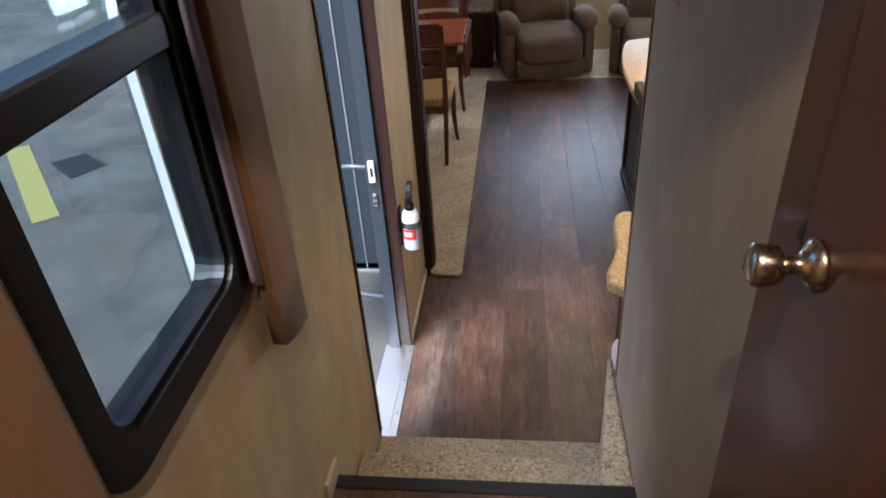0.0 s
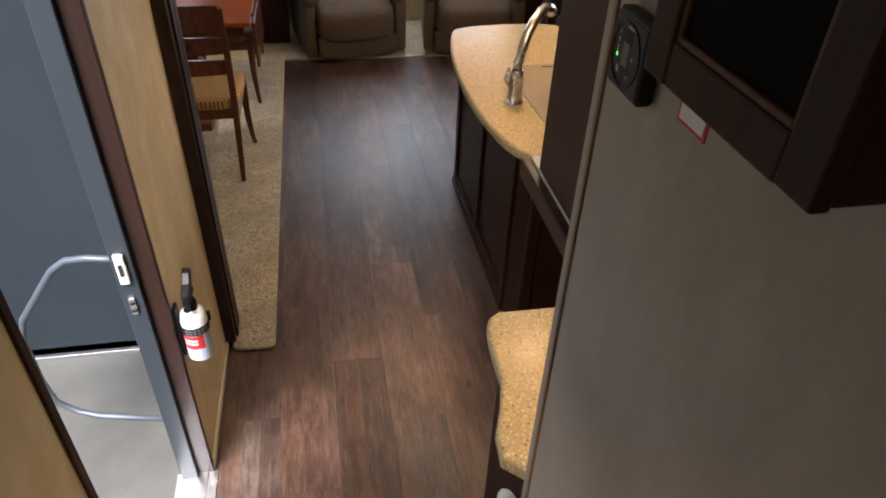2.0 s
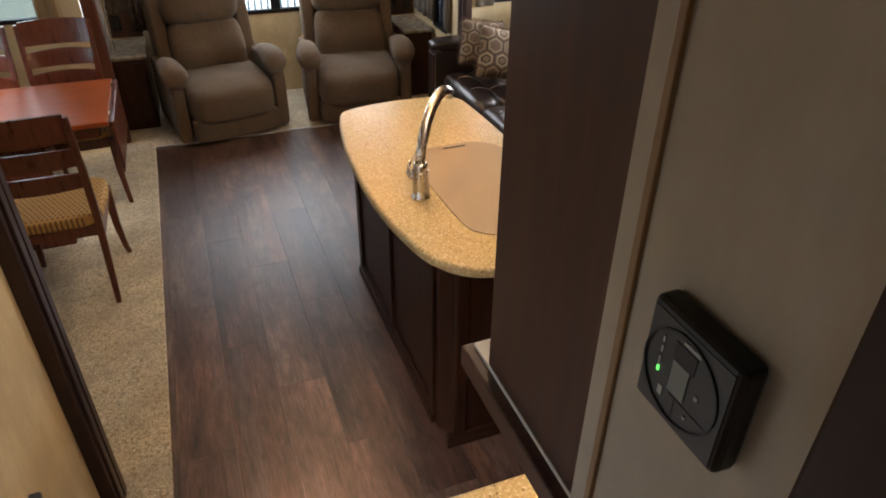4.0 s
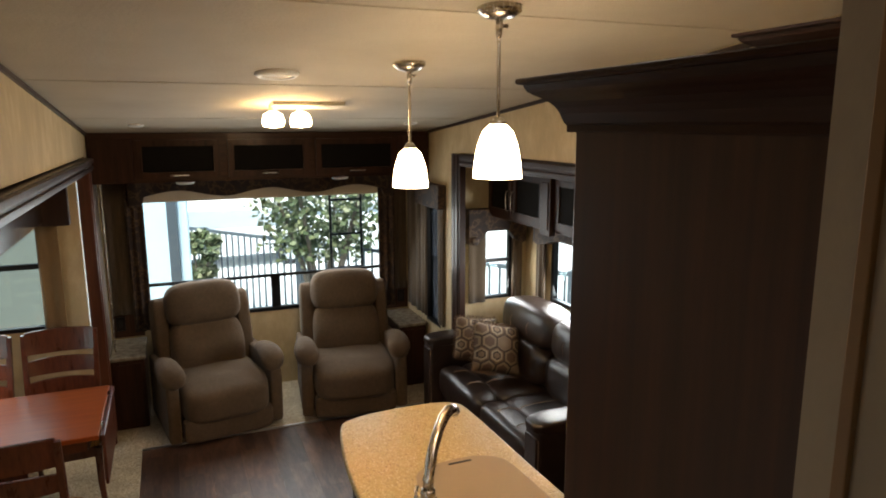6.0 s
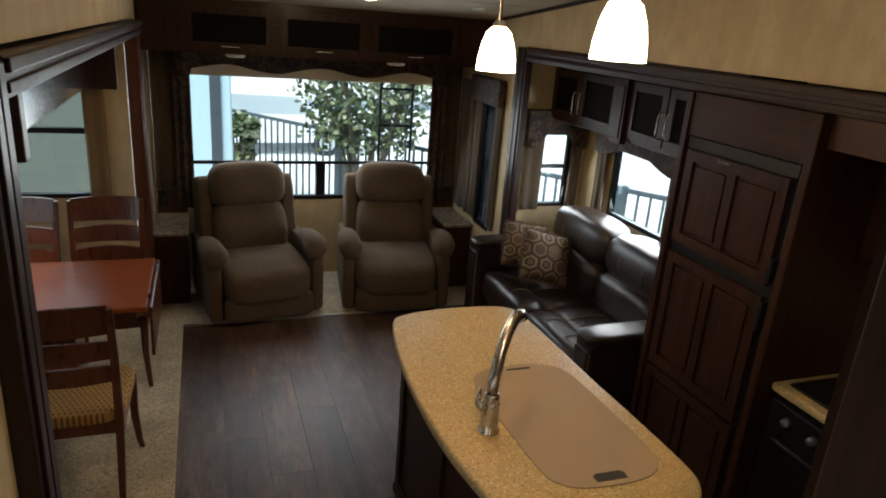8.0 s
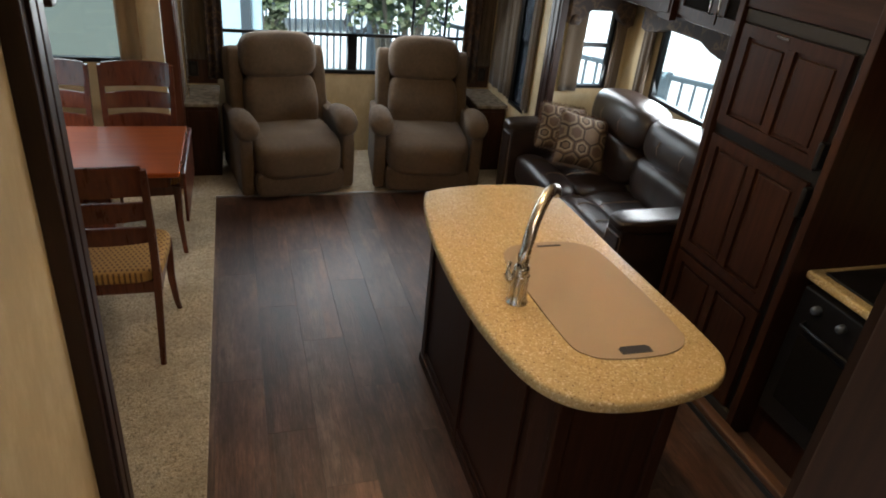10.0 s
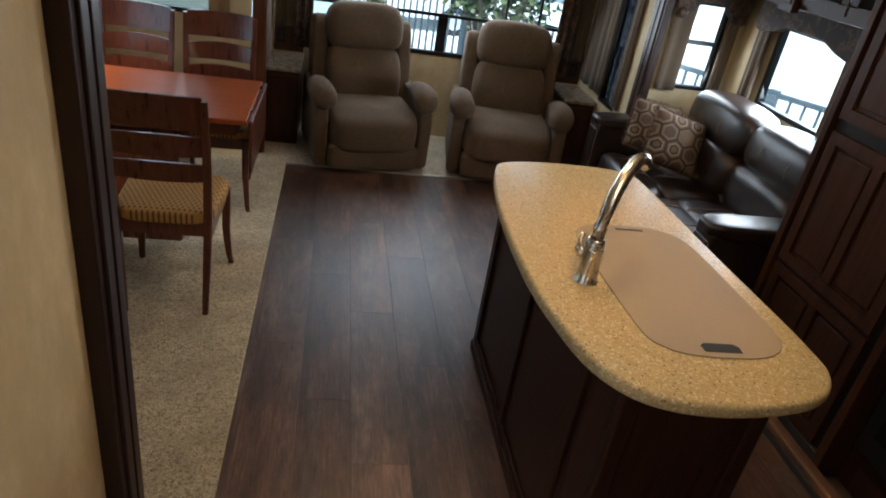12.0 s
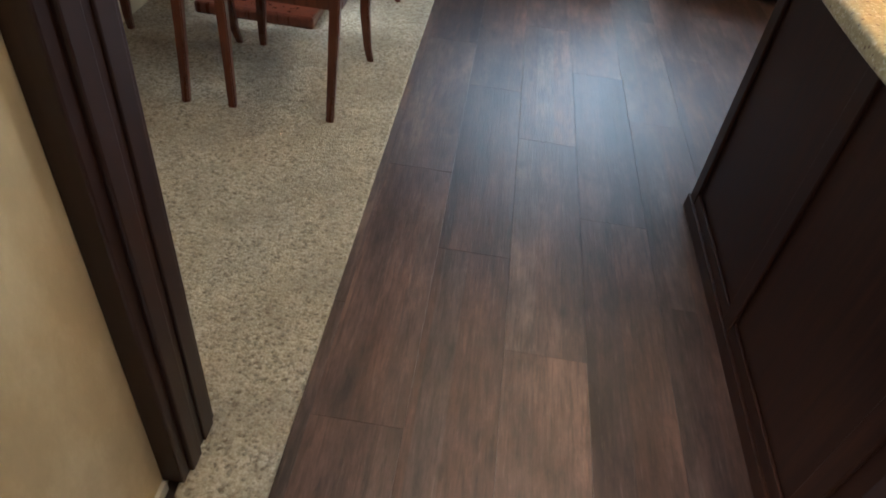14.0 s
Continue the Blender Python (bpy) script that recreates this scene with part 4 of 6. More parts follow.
island_top = tagged(part("countertop", prism(top_plan, 0.872, 0.915, 0.014, 4), M_COUNTER), "tan speckled solid-surface countertop with rounded bullnose", "countertop")
smooth_by_angle(island_top, 50)
isl = thing("kitchen_island", None, "dark brown wooden island cabinet under the countertop", "island")
ic = [(1.604, 6.81), (2.14, 6.81), (2.16, 5.60), (2.02, 5.50), (1.67, 5.50), (1.604, 5.60)]
part("body", prism(ic, 0.0, 0.871), M_DARK, isl)


def face_frame(x, y0, y1, z0, z1, cols, parent, sgn=-1, t=0.012):
    """Stiles, rails and recessed fields on a face looking along x."""
    w = 0.055
    edges = [y0 + (y1 - y0) * i / cols for i in range(cols + 1)]
    for i, e in enumerate(edges):
        a, b = (e, e + w) if i == 0 else ((e - w, e) if i == cols else (e - w / 2, e + w / 2))
        part("stile", boxes(((x, a, z0), (x + sgn * t, b, z1)), bev=0.003), M_DARK, parent)
    for a, b in ((z0, z0 + 0.09), (z1 - 0.06, z1)):
        part("rail", boxes(((x, y0 + .002, a), (x + sgn * (t - .003), y1 - .002, b)), bev=0.003), M_DARKH, parent)


face_frame(1.603, 5.64, 6.805, 0.0, 0.868, 2, isl)
part("end_panel", boxes(((1.68, 5.490, 0.06), (2.0, 5.499, 0.84)), bev=0.002), M_DARK, isl)
part("corner_post", boxes(((1.625, 5.478, 0.0), (1.675, 5.512, 0.868)), bev=0.006), M_DARK, isl)
part("corner_post", boxes(((2.005, 5.478, 0.0), (2.055, 5.512, 0.868)), bev=0.006), M_DARK, isl)
part("plinth", boxes(((1.60, 5.474, 0.0), (2.06, 5.50, 0.07)), ((1.584, 5.63, 0.0), (1.602, 6.812, 0.05)), bev=0.004), M_DARKX, isl)
part("outlet", boxes(((1.586, 6.74, 0.74), (1.5925, 6.79, 0.82)), bev=0.002), M_BLACK, isl, "small black outlet with white marks")

cover = thing("sink_cover", None, "beige sink cover set in the countertop", "sink cover")
cp = smooth_outline([(1.722, 6.255), (1.775, 6.325), (1.87, 6.345), (2.02, 6.345), (2.12, 6.285), (2.148, 6.15), (2.158, 5.74), (2.13, 5.625), (2.03, 5.575), (1.85, 5.578), (1.765, 5.615), (1.728, 5.71), (1.715, 6.12)], 5)
part("cover", prism(cp, 0.9155, 0.9195, 0.0015, 2), M_SINK, cover)
part("slot", prism([(1.882, 5.595), (1.992, 5.593), (1.994, 5.620), (1.982, 5.632), (1.894, 5.634), (1.880, 5.622)], 0.9185, 0.9203), M_BLACKM, cover, "dark finger slot")
part("slot", boxes(((1.890, 6.310, 0.9185), (1.995, 6.322, 0.9205)), bev=0.0), M_BLACKM, cover, "dark finger slot")

fc = thing("faucet", None, "brushed nickel arched kitchen faucet", "faucet")
FX, FY = 1.655, 5.945
part("base", lathe([(0.0, 0.915), (0.040, 0.915), (0.040, 0.919), (0.0335, 0.924), (0.0325, 0.96), (0.0300, 1.02), (0.0280, 1.045), (0.0250, 1.058), (0.0, 1.062)], 28, m=Matrix.Translation((FX, FY, 0))), M_NICKEL, fc, smooth=True)
part("collar", lathe([(0.0298, 1.018), (0.0315, 1.020), (0.0313, 1.026), (0.0290, 1.028)], 28, m=Matrix.Translation((FX, FY, 0))), M_NICKEL, fc)
part("spout", tube([(FX, FY, 1.05), (FX + .004, FY + .006, 1.09), (FX + .018, FY + .024, 1.135), (FX + .045, FY + .058, 1.185), (FX + .083, FY + .104, 1.225), (FX + .125, FY + .152, 1.248), (FX + .160, FY + .190, 1.252), (FX + .188, FY + .220, 1.240), (FX + .206, FY + .240, 1.220)], [0.0235, 0.0222, 0.0212, 0.0206, 0.0206, 0.0212, 0.0224, 0.0232, 0.0232], 18), M_NICKEL, fc, smooth=True)
part("spray_head", tube([(FX + .206, FY + .240, 1.220), (FX + .213, FY + .247, 1.211)], [0.020, 0.018], 14), M_BLACK, fc, "black spray nozzle")
part("handle", tube([(FX - .014, FY + .010, 0.995), (FX - .030, FY + .022, 1.0), (FX - .036, FY + .030, 1.010), (FX - .032, FY + .040, 1.036), (FX - .024, FY + .048, 1.052)], [0.017, 0.017, 0.013, 0.008, 0.0065], 12), M_NICKEL, fc, smooth=True)


# ---------------------------------------------------------------- recliners
def arm_pad(s):
    """A fat padded arm roll: oval sections growing towards a drooping, pleated front end."""
    rows = ((-0.020, 0.047, 0.037, 0.537), (-0.053, 0.065, 0.054, 0.544), (-0.120, 0.076, 0.063, 0.552), (-0.195, 0.086, 0.071, 0.554), (-0.253, 0.091, 0.076, 0.549),
            (-0.311, 0.095, 0.080, 0.538), (-0.352, 0.092, 0.078, 0.526), (-0.385, 0.081, 0.070, 0.516), (-0.409, 0.056, 0.050, 0.508), (-0.419, 0.026, 0.024, 0.504))
    bm = bmesh.new()
    n, rings = 28, []
    for k, (y, a, b, z) in enumerate(rows):
        f = max(0.0, (k - 4) / 5)
        ring_v = []
        for i in range(n):
            th = 2 * math.pi * i / n
            w = 1 + 0.045 * f * math.sin(7 * th + 0.6)
            cx = s * (0.380 - 0.022 * f)
            ring_v.append(bm.verts.new((cx + a * w * math.cos(th), y, z + b * w * math.sin(th))))
        rings.append(ring_v)
    for p, q in zip(rings, rings[1:]):
        for i in range(n):
            bm.faces.new((p[i], p[(i + 1) % n], q[(i + 1) % n], q[i]))
    bm.faces.new(rings[0])
    bm.faces.new(rings[-1][::-1])
    bmesh.ops.recalc_face_normals(bm, faces=bm.faces[:])
    return bm


def recliner(m, label):
    r = thing("recliner", m, label, "recliner", "recliners by the rear window")
    part("base", boxes(((-0.33, -0.33, 0.03), (0.33, 0.36, 0.26)), bev=0.02), M_TAUPE, r)
    part("swivel_foot", lathe([(0, 0.0), (0.29, 0.0), (0.29, 0.03), (0, 0.03)], 24), M_BLACKM, r)
    part("footrest", cushion((0, -0.402, 0.120), (0.655, 0.11, 0.190), 7, 10, 0.004), M_TAUPE, r, smooth=True)
    b = cushion((0, -0.115, 0.318), (0.655, 0.74, 0.262), 5.2, 16, 0.012)
    for v in b.verts:
        if v.co.y < -0.28:
            v.co.z -= (abs(v.co.y) - 0.28) * 0.22
        v.co.z += 0.006 * math.sin(v.co.x * 17 + 1.0) * math.sin(v.co.y * 13)
    part("seat_cushion", b, M_TAUPE, r, smooth=True)
    lean = pose(0, 0.175, 0.365, -14)
    b = cushion((0, -0.035, 0.175), (0.565, 0.28, 0.47), 4.4, 14, 0.016)
    for v in b.verts:
        if v.co.y < 0:
            v.co.y += 0.012 * math.sin(v.co.z * 22 + 0.5) + 0.006 * math.sin(v.co.x * 14 + v.co.z * 9)
    bmesh.ops.transform(b, matrix=lean, verts=b.verts)
    part("back_cushion", b, M_TAUPE, r, smooth=True)
    b = cushion((0, -0.050, 0.545), (0.575, 0.30, 0.345), 3.6, 14, 0.018)
    for v in b.verts:
        v.co.y += 0.007 * math.sin(v.co.x * 16 + 0.7) * math.sin(v.co.z * 14)
        v.co.x *= 1.0 - 0.35 * max(0.0, v.co.z - 0.56)
    bmesh.ops.transform(b, matrix=lean, verts=b.verts)
    part("head_cushion", b, M_TAUPE, r, smooth=True)
    part("back_shell", cushion((0, 0.15, 0.27), (0.66, 0.14, 0.74), 7, 8, m=lean), M_TAUPE, r, smooth=True)
    for s in (-1, 1):
        part("wing", cushion((s * 0.325, 0.075, 0.305), (0.115, 0.27, 0.63), 6, 9, m=lean), M_TAUPE, r, smooth=True)
        a, b = sorted((s * 0.335, s * 0.425))
        o = part("arm_panel", prism([(-0.385, 0.03), (-0.39, 0.39), (-0.378, 0.445), (-0.34, 0.49), (-0.26, 0.515), (0.10, 0.53), (0.33, 0.52), (0.35, 0.47), (0.35, 0.03)], a, b, 0.022, 4, axes=(1, 2, 0)), M_TAUPE, r)
        smooth_by_angle(o, 35)
        part("armrest", arm_pad(s), M_TAUPE, r, "fat padded armrest", smooth=True)
        part("arm_welt", tube([(s * 0.423, -0.372, 0.05), (s * 0.423, -0.380, 0.38), (s * 0.423, -0.365, 0.44), (s * 0.423, -0.33, 0.48)], 0.0045, 6), M_TAUPE, r)
    return r


rec = recliner(pose(1.100, 9.29, 0.012, 0, 0, 10), "taupe microfibre recliner with padded arms and headrest")
rec2 = copy_thing(rec, pose(2.205, 9.285, 0.012, 0, 0, -7))
rec2["label"] = "taupe microfibre recliner beside the sofa"

# ---------------------------------------------------------------- sofa
sf = thing("sofa", None, "dark brown leather sofa with stitched seams", "sofa")
SY0, SY1 = 7.075, 8.565
part("base", boxes(((2.775, SY0, 0.012), (3.58, SY1, 0.27)), bev=0.02), M_LEATHER, sf)


def creased(b, amp, fx, fy):
    for v in b.verts:
        v.co.z += amp * noise.noise(Vector((v.co.x * fx, v.co.y * fy, v.co.z * 5)))
    return b


for k in range(2):
    L = (SY1 - SY0) / 2
    y0 = SY0 + k * L
    yc = y0 + L / 2
    part("seat_cushion", creased(cushion((3.12, yc, 0.37), (0.44, L, 0.215), 5, 16, 0.014), 0.006, 6, 4), M_LEATHER, sf, smooth=True)
    part("seat_front", creased(cushion((2.825, yc, 0.365), (0.225, L, 0.245), 3.4, 14, 0.012), 0.005, 6, 4), M_LEATHER, sf, smooth=True)
    b = cushion((3.355, yc, 0.60), (0.28, L + 0.004, 0.30), 3.4, 18, 0.014)
    for v in b.verts:
        if v.co.x < 3.355:
            v.co.x += 0.010 * abs(math.cos((v.co.y - y0) / L * 3 * math.pi)) ** 0.5 - 0.008
    part("back_cushion", creased(b, 0.006, 4, 6), M_LEATHER, sf, smooth=True)
    b = cushion((3.415, yc, 0.86), (0.30, L + 0.004, 0.28), 3.4, 16, 0.018)
    for v in b.verts:
        v.co.x += 0.12 * (v.co.z - 0.86)
    part("head_cushion", creased(b, 0.006, 4, 5), M_LEATHER, sf, smooth=True)
    for yy in (y0 + L / 3, y0 + L * 2 / 3):
        part("seam", tube([(2.722, yy, 0.40), (2.742, yy, 0.462), (2.79, yy, 0.499), (2.86, yy, 0.498), (2.915, yy, 0.474)], 0.004, 5), M_STITCH, sf)
        part("seam", tube([(2.93, yy, 0.478), (2.97, yy, 0.492), (3.10, yy, 0.496), (3.22, yy, 0.492)], 0.004, 5), M_STITCH, sf)
        part("seam", tube([(3.268, yy, 0.76), (3.245, yy, 0.86), (3.30, yy, 0.955), (3.40, yy, 1.005)], 0.003, 5), M_STITCH, sf)
for y0, y1 in ((6.895, 7.08), (8.56, 8.742)):
    yc = (y0 + y1) / 2
    o = part("arm", prism(rounded_rect(y0 + 0.008, y1 - 0.008, 0.02, 0.655, 0.035, 5), 2.69, 3.57, 0.018, 3, axes=(1, 2, 0)), M_LEATHER, sf)
    smooth_by_angle(o, 35)
    part("arm_pad", creased(cushion((3.12, yc, 0.655), (0.90, y1 - y0 + 0.012, 0.085), 4.5, 14, 0.004), 0.004, 4, 5), M_LEATHER, sf, smooth=True)
    part("arm_front", boxes(((2.676, y0 + 0.028, 0.06), (2.692, y1 - 0.028, 0.60)), bev=0.007, seg=3), M_LEATHER, sf)
    part("seam", tube([(2.689, y0 + 0.018, 0.06), (2.687, y0 + 0.018, 0.59), (2.687, y1 - 0.018, 0.59), (2.689, y1 - 0.018, 0.06)], 0.0028, 5), M_STITCH, sf)

M_PILLOW = mat("hexagon_pillow_fabric", (0.2, 0.14, 0.09), 0.85)
_tc = node(M_PILLOW, "ShaderNodeTexCoord")
_sp = node(M_PILLOW, "ShaderNodeSeparateXYZ")
link(M_PILLOW, _tc.outputs["Object"], _sp.inputs[0])


def hexagons(off, salt):
    """Hexagon-wise distance to the cell centre, and a number for the cell, on one of two interleaved grids."""
    m = M_PILLOW
    u = math_node(m, "ADD", math_node(m, "MULTIPLY", _sp.outputs[0], 7.4), off + 10.2)
    v = math_node(m, "ADD", math_node(m, "MULTIPLY", _sp.outputs[1], 7.4 / 1.732), off + 10.35)
    du = math_node(m, "ABSOLUTE", math_node(m, "SUBTRACT", math_node(m, "FRACT", u), 0.5))
    dv = math_node(m, "MULTIPLY", math_node(m, "ABSOLUTE", math_node(m, "SUBTRACT", math_node(m, "FRACT", v), 0.5)), 1.732)
    slant = math_node(m, "ADD", math_node(m, "MULTIPLY", du, 0.5), math_node(m, "MULTIPLY", dv, 0.866))
    cell = math_node(m, "ADD", math_node(m, "FLOOR", u), math_node(m, "ADD", math_node(m, "MULTIPLY", math_node(m, "FLOOR", v), 57.0), salt))
    return math_node(m, "MAXIMUM", du, slant), cell


_da, _ia = hexagons(0.0, 0.3)
_db, _ib = hexagons(0.5, 600.7)
_hd = math_node(M_PILLOW, "MINIMUM", _da, _db)
_use = math_node(M_PILLOW, "LESS_THAN", _da, _db)
_id = math_node(M_PILLOW, "ADD", math_node(M_PILLOW, "MULTIPLY", _ia, _use), math_node(M_PILLOW, "MULTIPLY", _ib, math_node(M_PILLOW, "SUBTRACT", 1.0, _use)))
_wh = node(M_PILLOW, "ShaderNodeTexWhiteNoise")
_wh.noise_dimensions = "1D"
link(M_PILLOW, _id, _wh.inputs["W"])
_c1 = ramp(M_PILLOW, _hd, [(0.0, (0.16, 0.11, 0.07)), (0.17, (0.16, 0.11, 0.07)), (0.18, (0.035, 0.022, 0.016)), (0.25, (0.035, 0.022, 0.016)), (0.26, (0.27, 0.21, 0.14)), (0.36, (0.27, 0.21, 0.14)), (0.37, (0.12, 0.075, 0.045)), (0.45, (0.12, 0.075, 0.045)), (0.46, (0.045, 0.028, 0.020))])
_c2 = ramp(M_PILLOW, _hd, [(0.0, (0.10, 0.060, 0.040)), (0.30, (0.10, 0.060, 0.040)), (0.31, (0.19, 0.14, 0.09)), (0.44, (0.19, 0.14, 0.09)), (0.45, (0.045, 0.028, 0.020))])
_c3 = ramp(M_PILLOW, _hd, [(0.0, (0.22, 0.155, 0.10)), (0.41, (0.17, 0.115, 0.075)), (0.43, (0.24, 0.18, 0.12)), (0.47, (0.05, 0.03, 0.022))])
_col = mix(M_PILLOW, _c1, _c2, math_node(M_PILLOW, "GREATER_THAN", _wh.outputs["Value"], 0.40))
_col = mix(M_PILLOW, _col, _c3, math_node(M_PILLOW, "GREATER_THAN", _wh.outputs["Value"], 0.72))
out_color(M_PILLOW, _col)
bump(M_PILLOW, noise_tex(M_PILLOW, coords(M_PILLOW, (400, 400, 400)), 1.0), 0.5)
M_FRINGE = fabric("brown_fringe", (0.10, 0.055, 0.035), (0.22, 0.14, 0.09), 700)


def pillow(m, label):
    p = thing("throw_pillow", m, label, "pillow", "pillows on the sofa")
    b = bmesh.new()
    bmesh.ops.create_grid(b, x_segments=18, y_segments=18, size=0.22)
    top = b.verts[:]
    for v in top:
        x, y = v.co.x / 0.22, v.co.y / 0.22
        v.co.z = 0.085 * max(0.0, (1 - x ** 4)) ** 0.6 * max(0.0, (1 - y ** 4)) ** 0.6
        v.co.x *= 1 - 0.06 * (1 - abs(y) ** 2) * abs(x)
        v.co.y *= 1 - 0.06 * (1 - abs(x) ** 2) * abs(y)
    d = bmesh.ops.duplicate(b, geom=b.verts[:] + b.edges[:] + b.faces[:])
    nv = [g for g in d["geom"] if isinstance(g, bmesh.types.BMVert)]
    for v in nv:
        v.co.z *= -1
    bmesh.ops.reverse_faces(b, faces=[g for g in d["geom"] if isinstance(g, bmesh.types.BMFace)])
    bmesh.ops.remove_doubles(b, verts=b.verts[:], dist=0.0005)
    part("cushion", b, M_PILLOW, p, smooth=True)
    f = bmesh.new()
    rnd = random.Random(11)
    for side in range(4):
        for k in range(44):
            u = -0.21 + 0.42 * k / 43
            q = {0: (u, -0.208), 1: (u, 0.208), 2: (-0.208, u), 3: (0.208, u)}[side]
            n = {0: (0, -1), 1: (0, 1), 2: (-1, 0), 3: (1, 0)}[side]
            L = rnd.uniform(0.022, 0.034)
            tube([(q[0], q[1], 0), (q[0] + n[0] * L * .6, q[1] + n[1] * L * .6, rnd.uniform(-.008, .008)), (q[0] + n[0] * L + rnd.uniform(-.006, .006), q[1] + n[1] * L + rnd.uniform(-.006, .006), rnd.uniform(-.012, .012))], 0.0032, 4, f)
    part("fringe", f, M_FRINGE, p, "short brown fringe")
    return p


def leaning(center, across, up, scale):
    """A pillow's place from its middle, its lower edge's direction and its upward direction."""
    x = Vector(across).normalized()
    z = x.cross(Vector(up)).normalized()
    y = z.cross(x)
    return Matrix.Translation(center) @ Matrix((x, y, z)).transposed().to_4x4() @ Matrix.Scale(scale, 4)


pl = pillow(leaning((3.055, 8.165, 0.690), (0.383, -0.06, -0.085), (0.16, 0.17, 0.29), 0.86), "brown fringed pillow with a hexagon pattern")
copy_thing(pl, leaning((2.985, 8.385, 0.715), (0.40, -0.10, -0.05), (0.12, 0.13, 0.33), 0.86))["label"] = "brown fringed pillow tucked behind another pillow"


# ---------------------------------------------------------------- dining table and chairs
tb = thing("dining_table", None, "cherry-red lacquered drop-leaf dining table", "table")
part("tabletop", boxes(((-0.60, 7.55, 0.738), (0.445, 8.295, 0.765)), bev=0.006, seg=3), M_TABLE, tb)
part("leaf_edge", boxes(((0.448, 7.555, 0.725), (0.472, 8.29, 0.760)), bev=0.008, seg=3), M_CHAIR, tb, "dark glossy drop-leaf edge")
part("drop_leaf", boxes(((0.452, 7.58, 0.47), (0.468, 8.27, 0.73)), bev=0.006), M_CHAIR, tb)
for y in (7.66, 8.12):
    part("hinge", boxes(((0.443, y, 0.7655), (0.456, y + 0.06, 0.7675))), M_CHROME, tb, "small chrome leaf hinge")
part("apron", boxes(((-0.55, 7.62, 0.655), (0.38, 7.645, 0.738)), ((-0.55, 8.20, 0.655), (0.38, 8.225, 0.738)), ((0.36, 7.645, 0.655), (0.385, 8.20, 0.738)), bev=0.003), M_CHAIR, tb)
part("pedestal", boxes(((-0.36, 7.80, 0.07), (0.06, 8.06, 0.66)), bev=0.01), M_CHAIR, tb)
part("foot", boxes(((-0.42, 7.62, 0.022), (0.10, 8.20, 0.075)), bev=0.012), M_CHAIR, tb)

M_SEAT = mat("woven_dotted_seat", (0.42, 0.26, 0.09), 0.8)
_sep = node(M_SEAT, "ShaderNodeSeparateXYZ")
_tc = node(M_SEAT, "ShaderNodeTexCoord")
link(M_SEAT, _tc.outputs["Object"], _sep.inputs[0])
_u = math_node(M_SEAT, "MULTIPLY", _sep.outputs[0], 44.0)
_w = math_node(M_SEAT, "MULTIPLY", _sep.outputs[1], 44.0)
_row = math_node(M_SEAT, "MODULO", math_node(M_SEAT, "FLOOR", _w), 2.0)
_fu = math_node(M_SEAT, "ABSOLUTE", math_node(M_SEAT, "SUBTRACT", math_node(M_SEAT, "FRACT", math_node(M_SEAT, "ADD", _u, math_node(M_SEAT, "MULTIPLY", _row, 0.5))), 0.5))
_fw = math_node(M_SEAT, "ABSOLUTE", math_node(M_SEAT, "SUBTRACT", math_node(M_SEAT, "FRACT", _w), 0.5))
_dot = math_node(M_SEAT, "MULTIPLY", math_node(M_SEAT, "LESS_THAN", _fu, 0.21), math_node(M_SEAT, "LESS_THAN", _fw, 0.27))
_gr = noise_tex(M_SEAT, coords(M_SEAT, (300, 300, 300)), 1.0)
_col = ramp(M_SEAT, _gr, [(0.3, (0.36, 0.20, 0.06)), (0.7, (0.50, 0.30, 0.105))])
out_color(M_SEAT, mix(M_SEAT, _col, (0.085, 0.04, 0.02), math_node(M_SEAT, "MULTIPLY", _dot, 0.85)))
bump(M_SEAT, _gr, 0.4)


def arc_slat(y, z0, z1, w, sag=0.025, t=0.02, tilt=0.0, crown=0.0):
    """A back slat curved in plan, its top edge slightly crowned."""
    bm = bmesh.new()
    n = 14
    rows = []
    for i in range(n + 1):
        u = -1 + 2 * i / n
        x, yy = u * w / 2, y - sag * (1 - u * u)
        zt = z1 + crown * (1 - u * u)
        rows.append([bm.verts.new(c) for c in ((x, yy - t / 2, z0), (x, yy + t / 2, z0), (x, yy + t / 2 + tilt, zt), (x, yy - t / 2 + tilt, zt))])
    for a, b in zip(rows, rows[1:]):
        for k in range(4):
            bm.faces.new((a[k], a[(k + 1) % 4], b[(k + 1) % 4], b[k]))
    bm.faces.new(rows[0][::-1])
    bm.faces.new(rows[-1])
    bmesh.ops.recalc_face_normals(bm, faces=bm.faces[:])
    bmesh.ops.bevel(bm, geom=[e for e in bm.edges if e.calc_face_angle(0) > 1.0], offset=0.003, segments=2, affect="EDGES")
    return bm


def square_leg(pts, w):
    bm = bmesh.new()
    rings = []
    for (x, y, z), s in zip(pts, w):
        rings.append([bm.verts.new((x + a * s / 2, y + b * s / 2, z)) for a, b in ((-1, -1), (1, -1), (1, 1), (-1, 1))])
    for a, b in zip(rings, rings[1:]):
        for k in range(4):
            bm.faces.new((a[k], a[(k + 1) % 4], b[(k + 1) % 4], b[k]))
    bm.faces.new(rings[0][::-1])
    bm.faces.new(rings[-1])
    bmesh.ops.recalc_face_normals(bm, faces=bm.faces[:])
    es = [e for e in bm.edges if len({r for r in range(len(rings)) for v in e.verts if v in rings[r]}) == 2]
    bmesh.ops.bevel(bm, geom=es, offset=0.004, segments=2, affect="EDGES")
    return bm


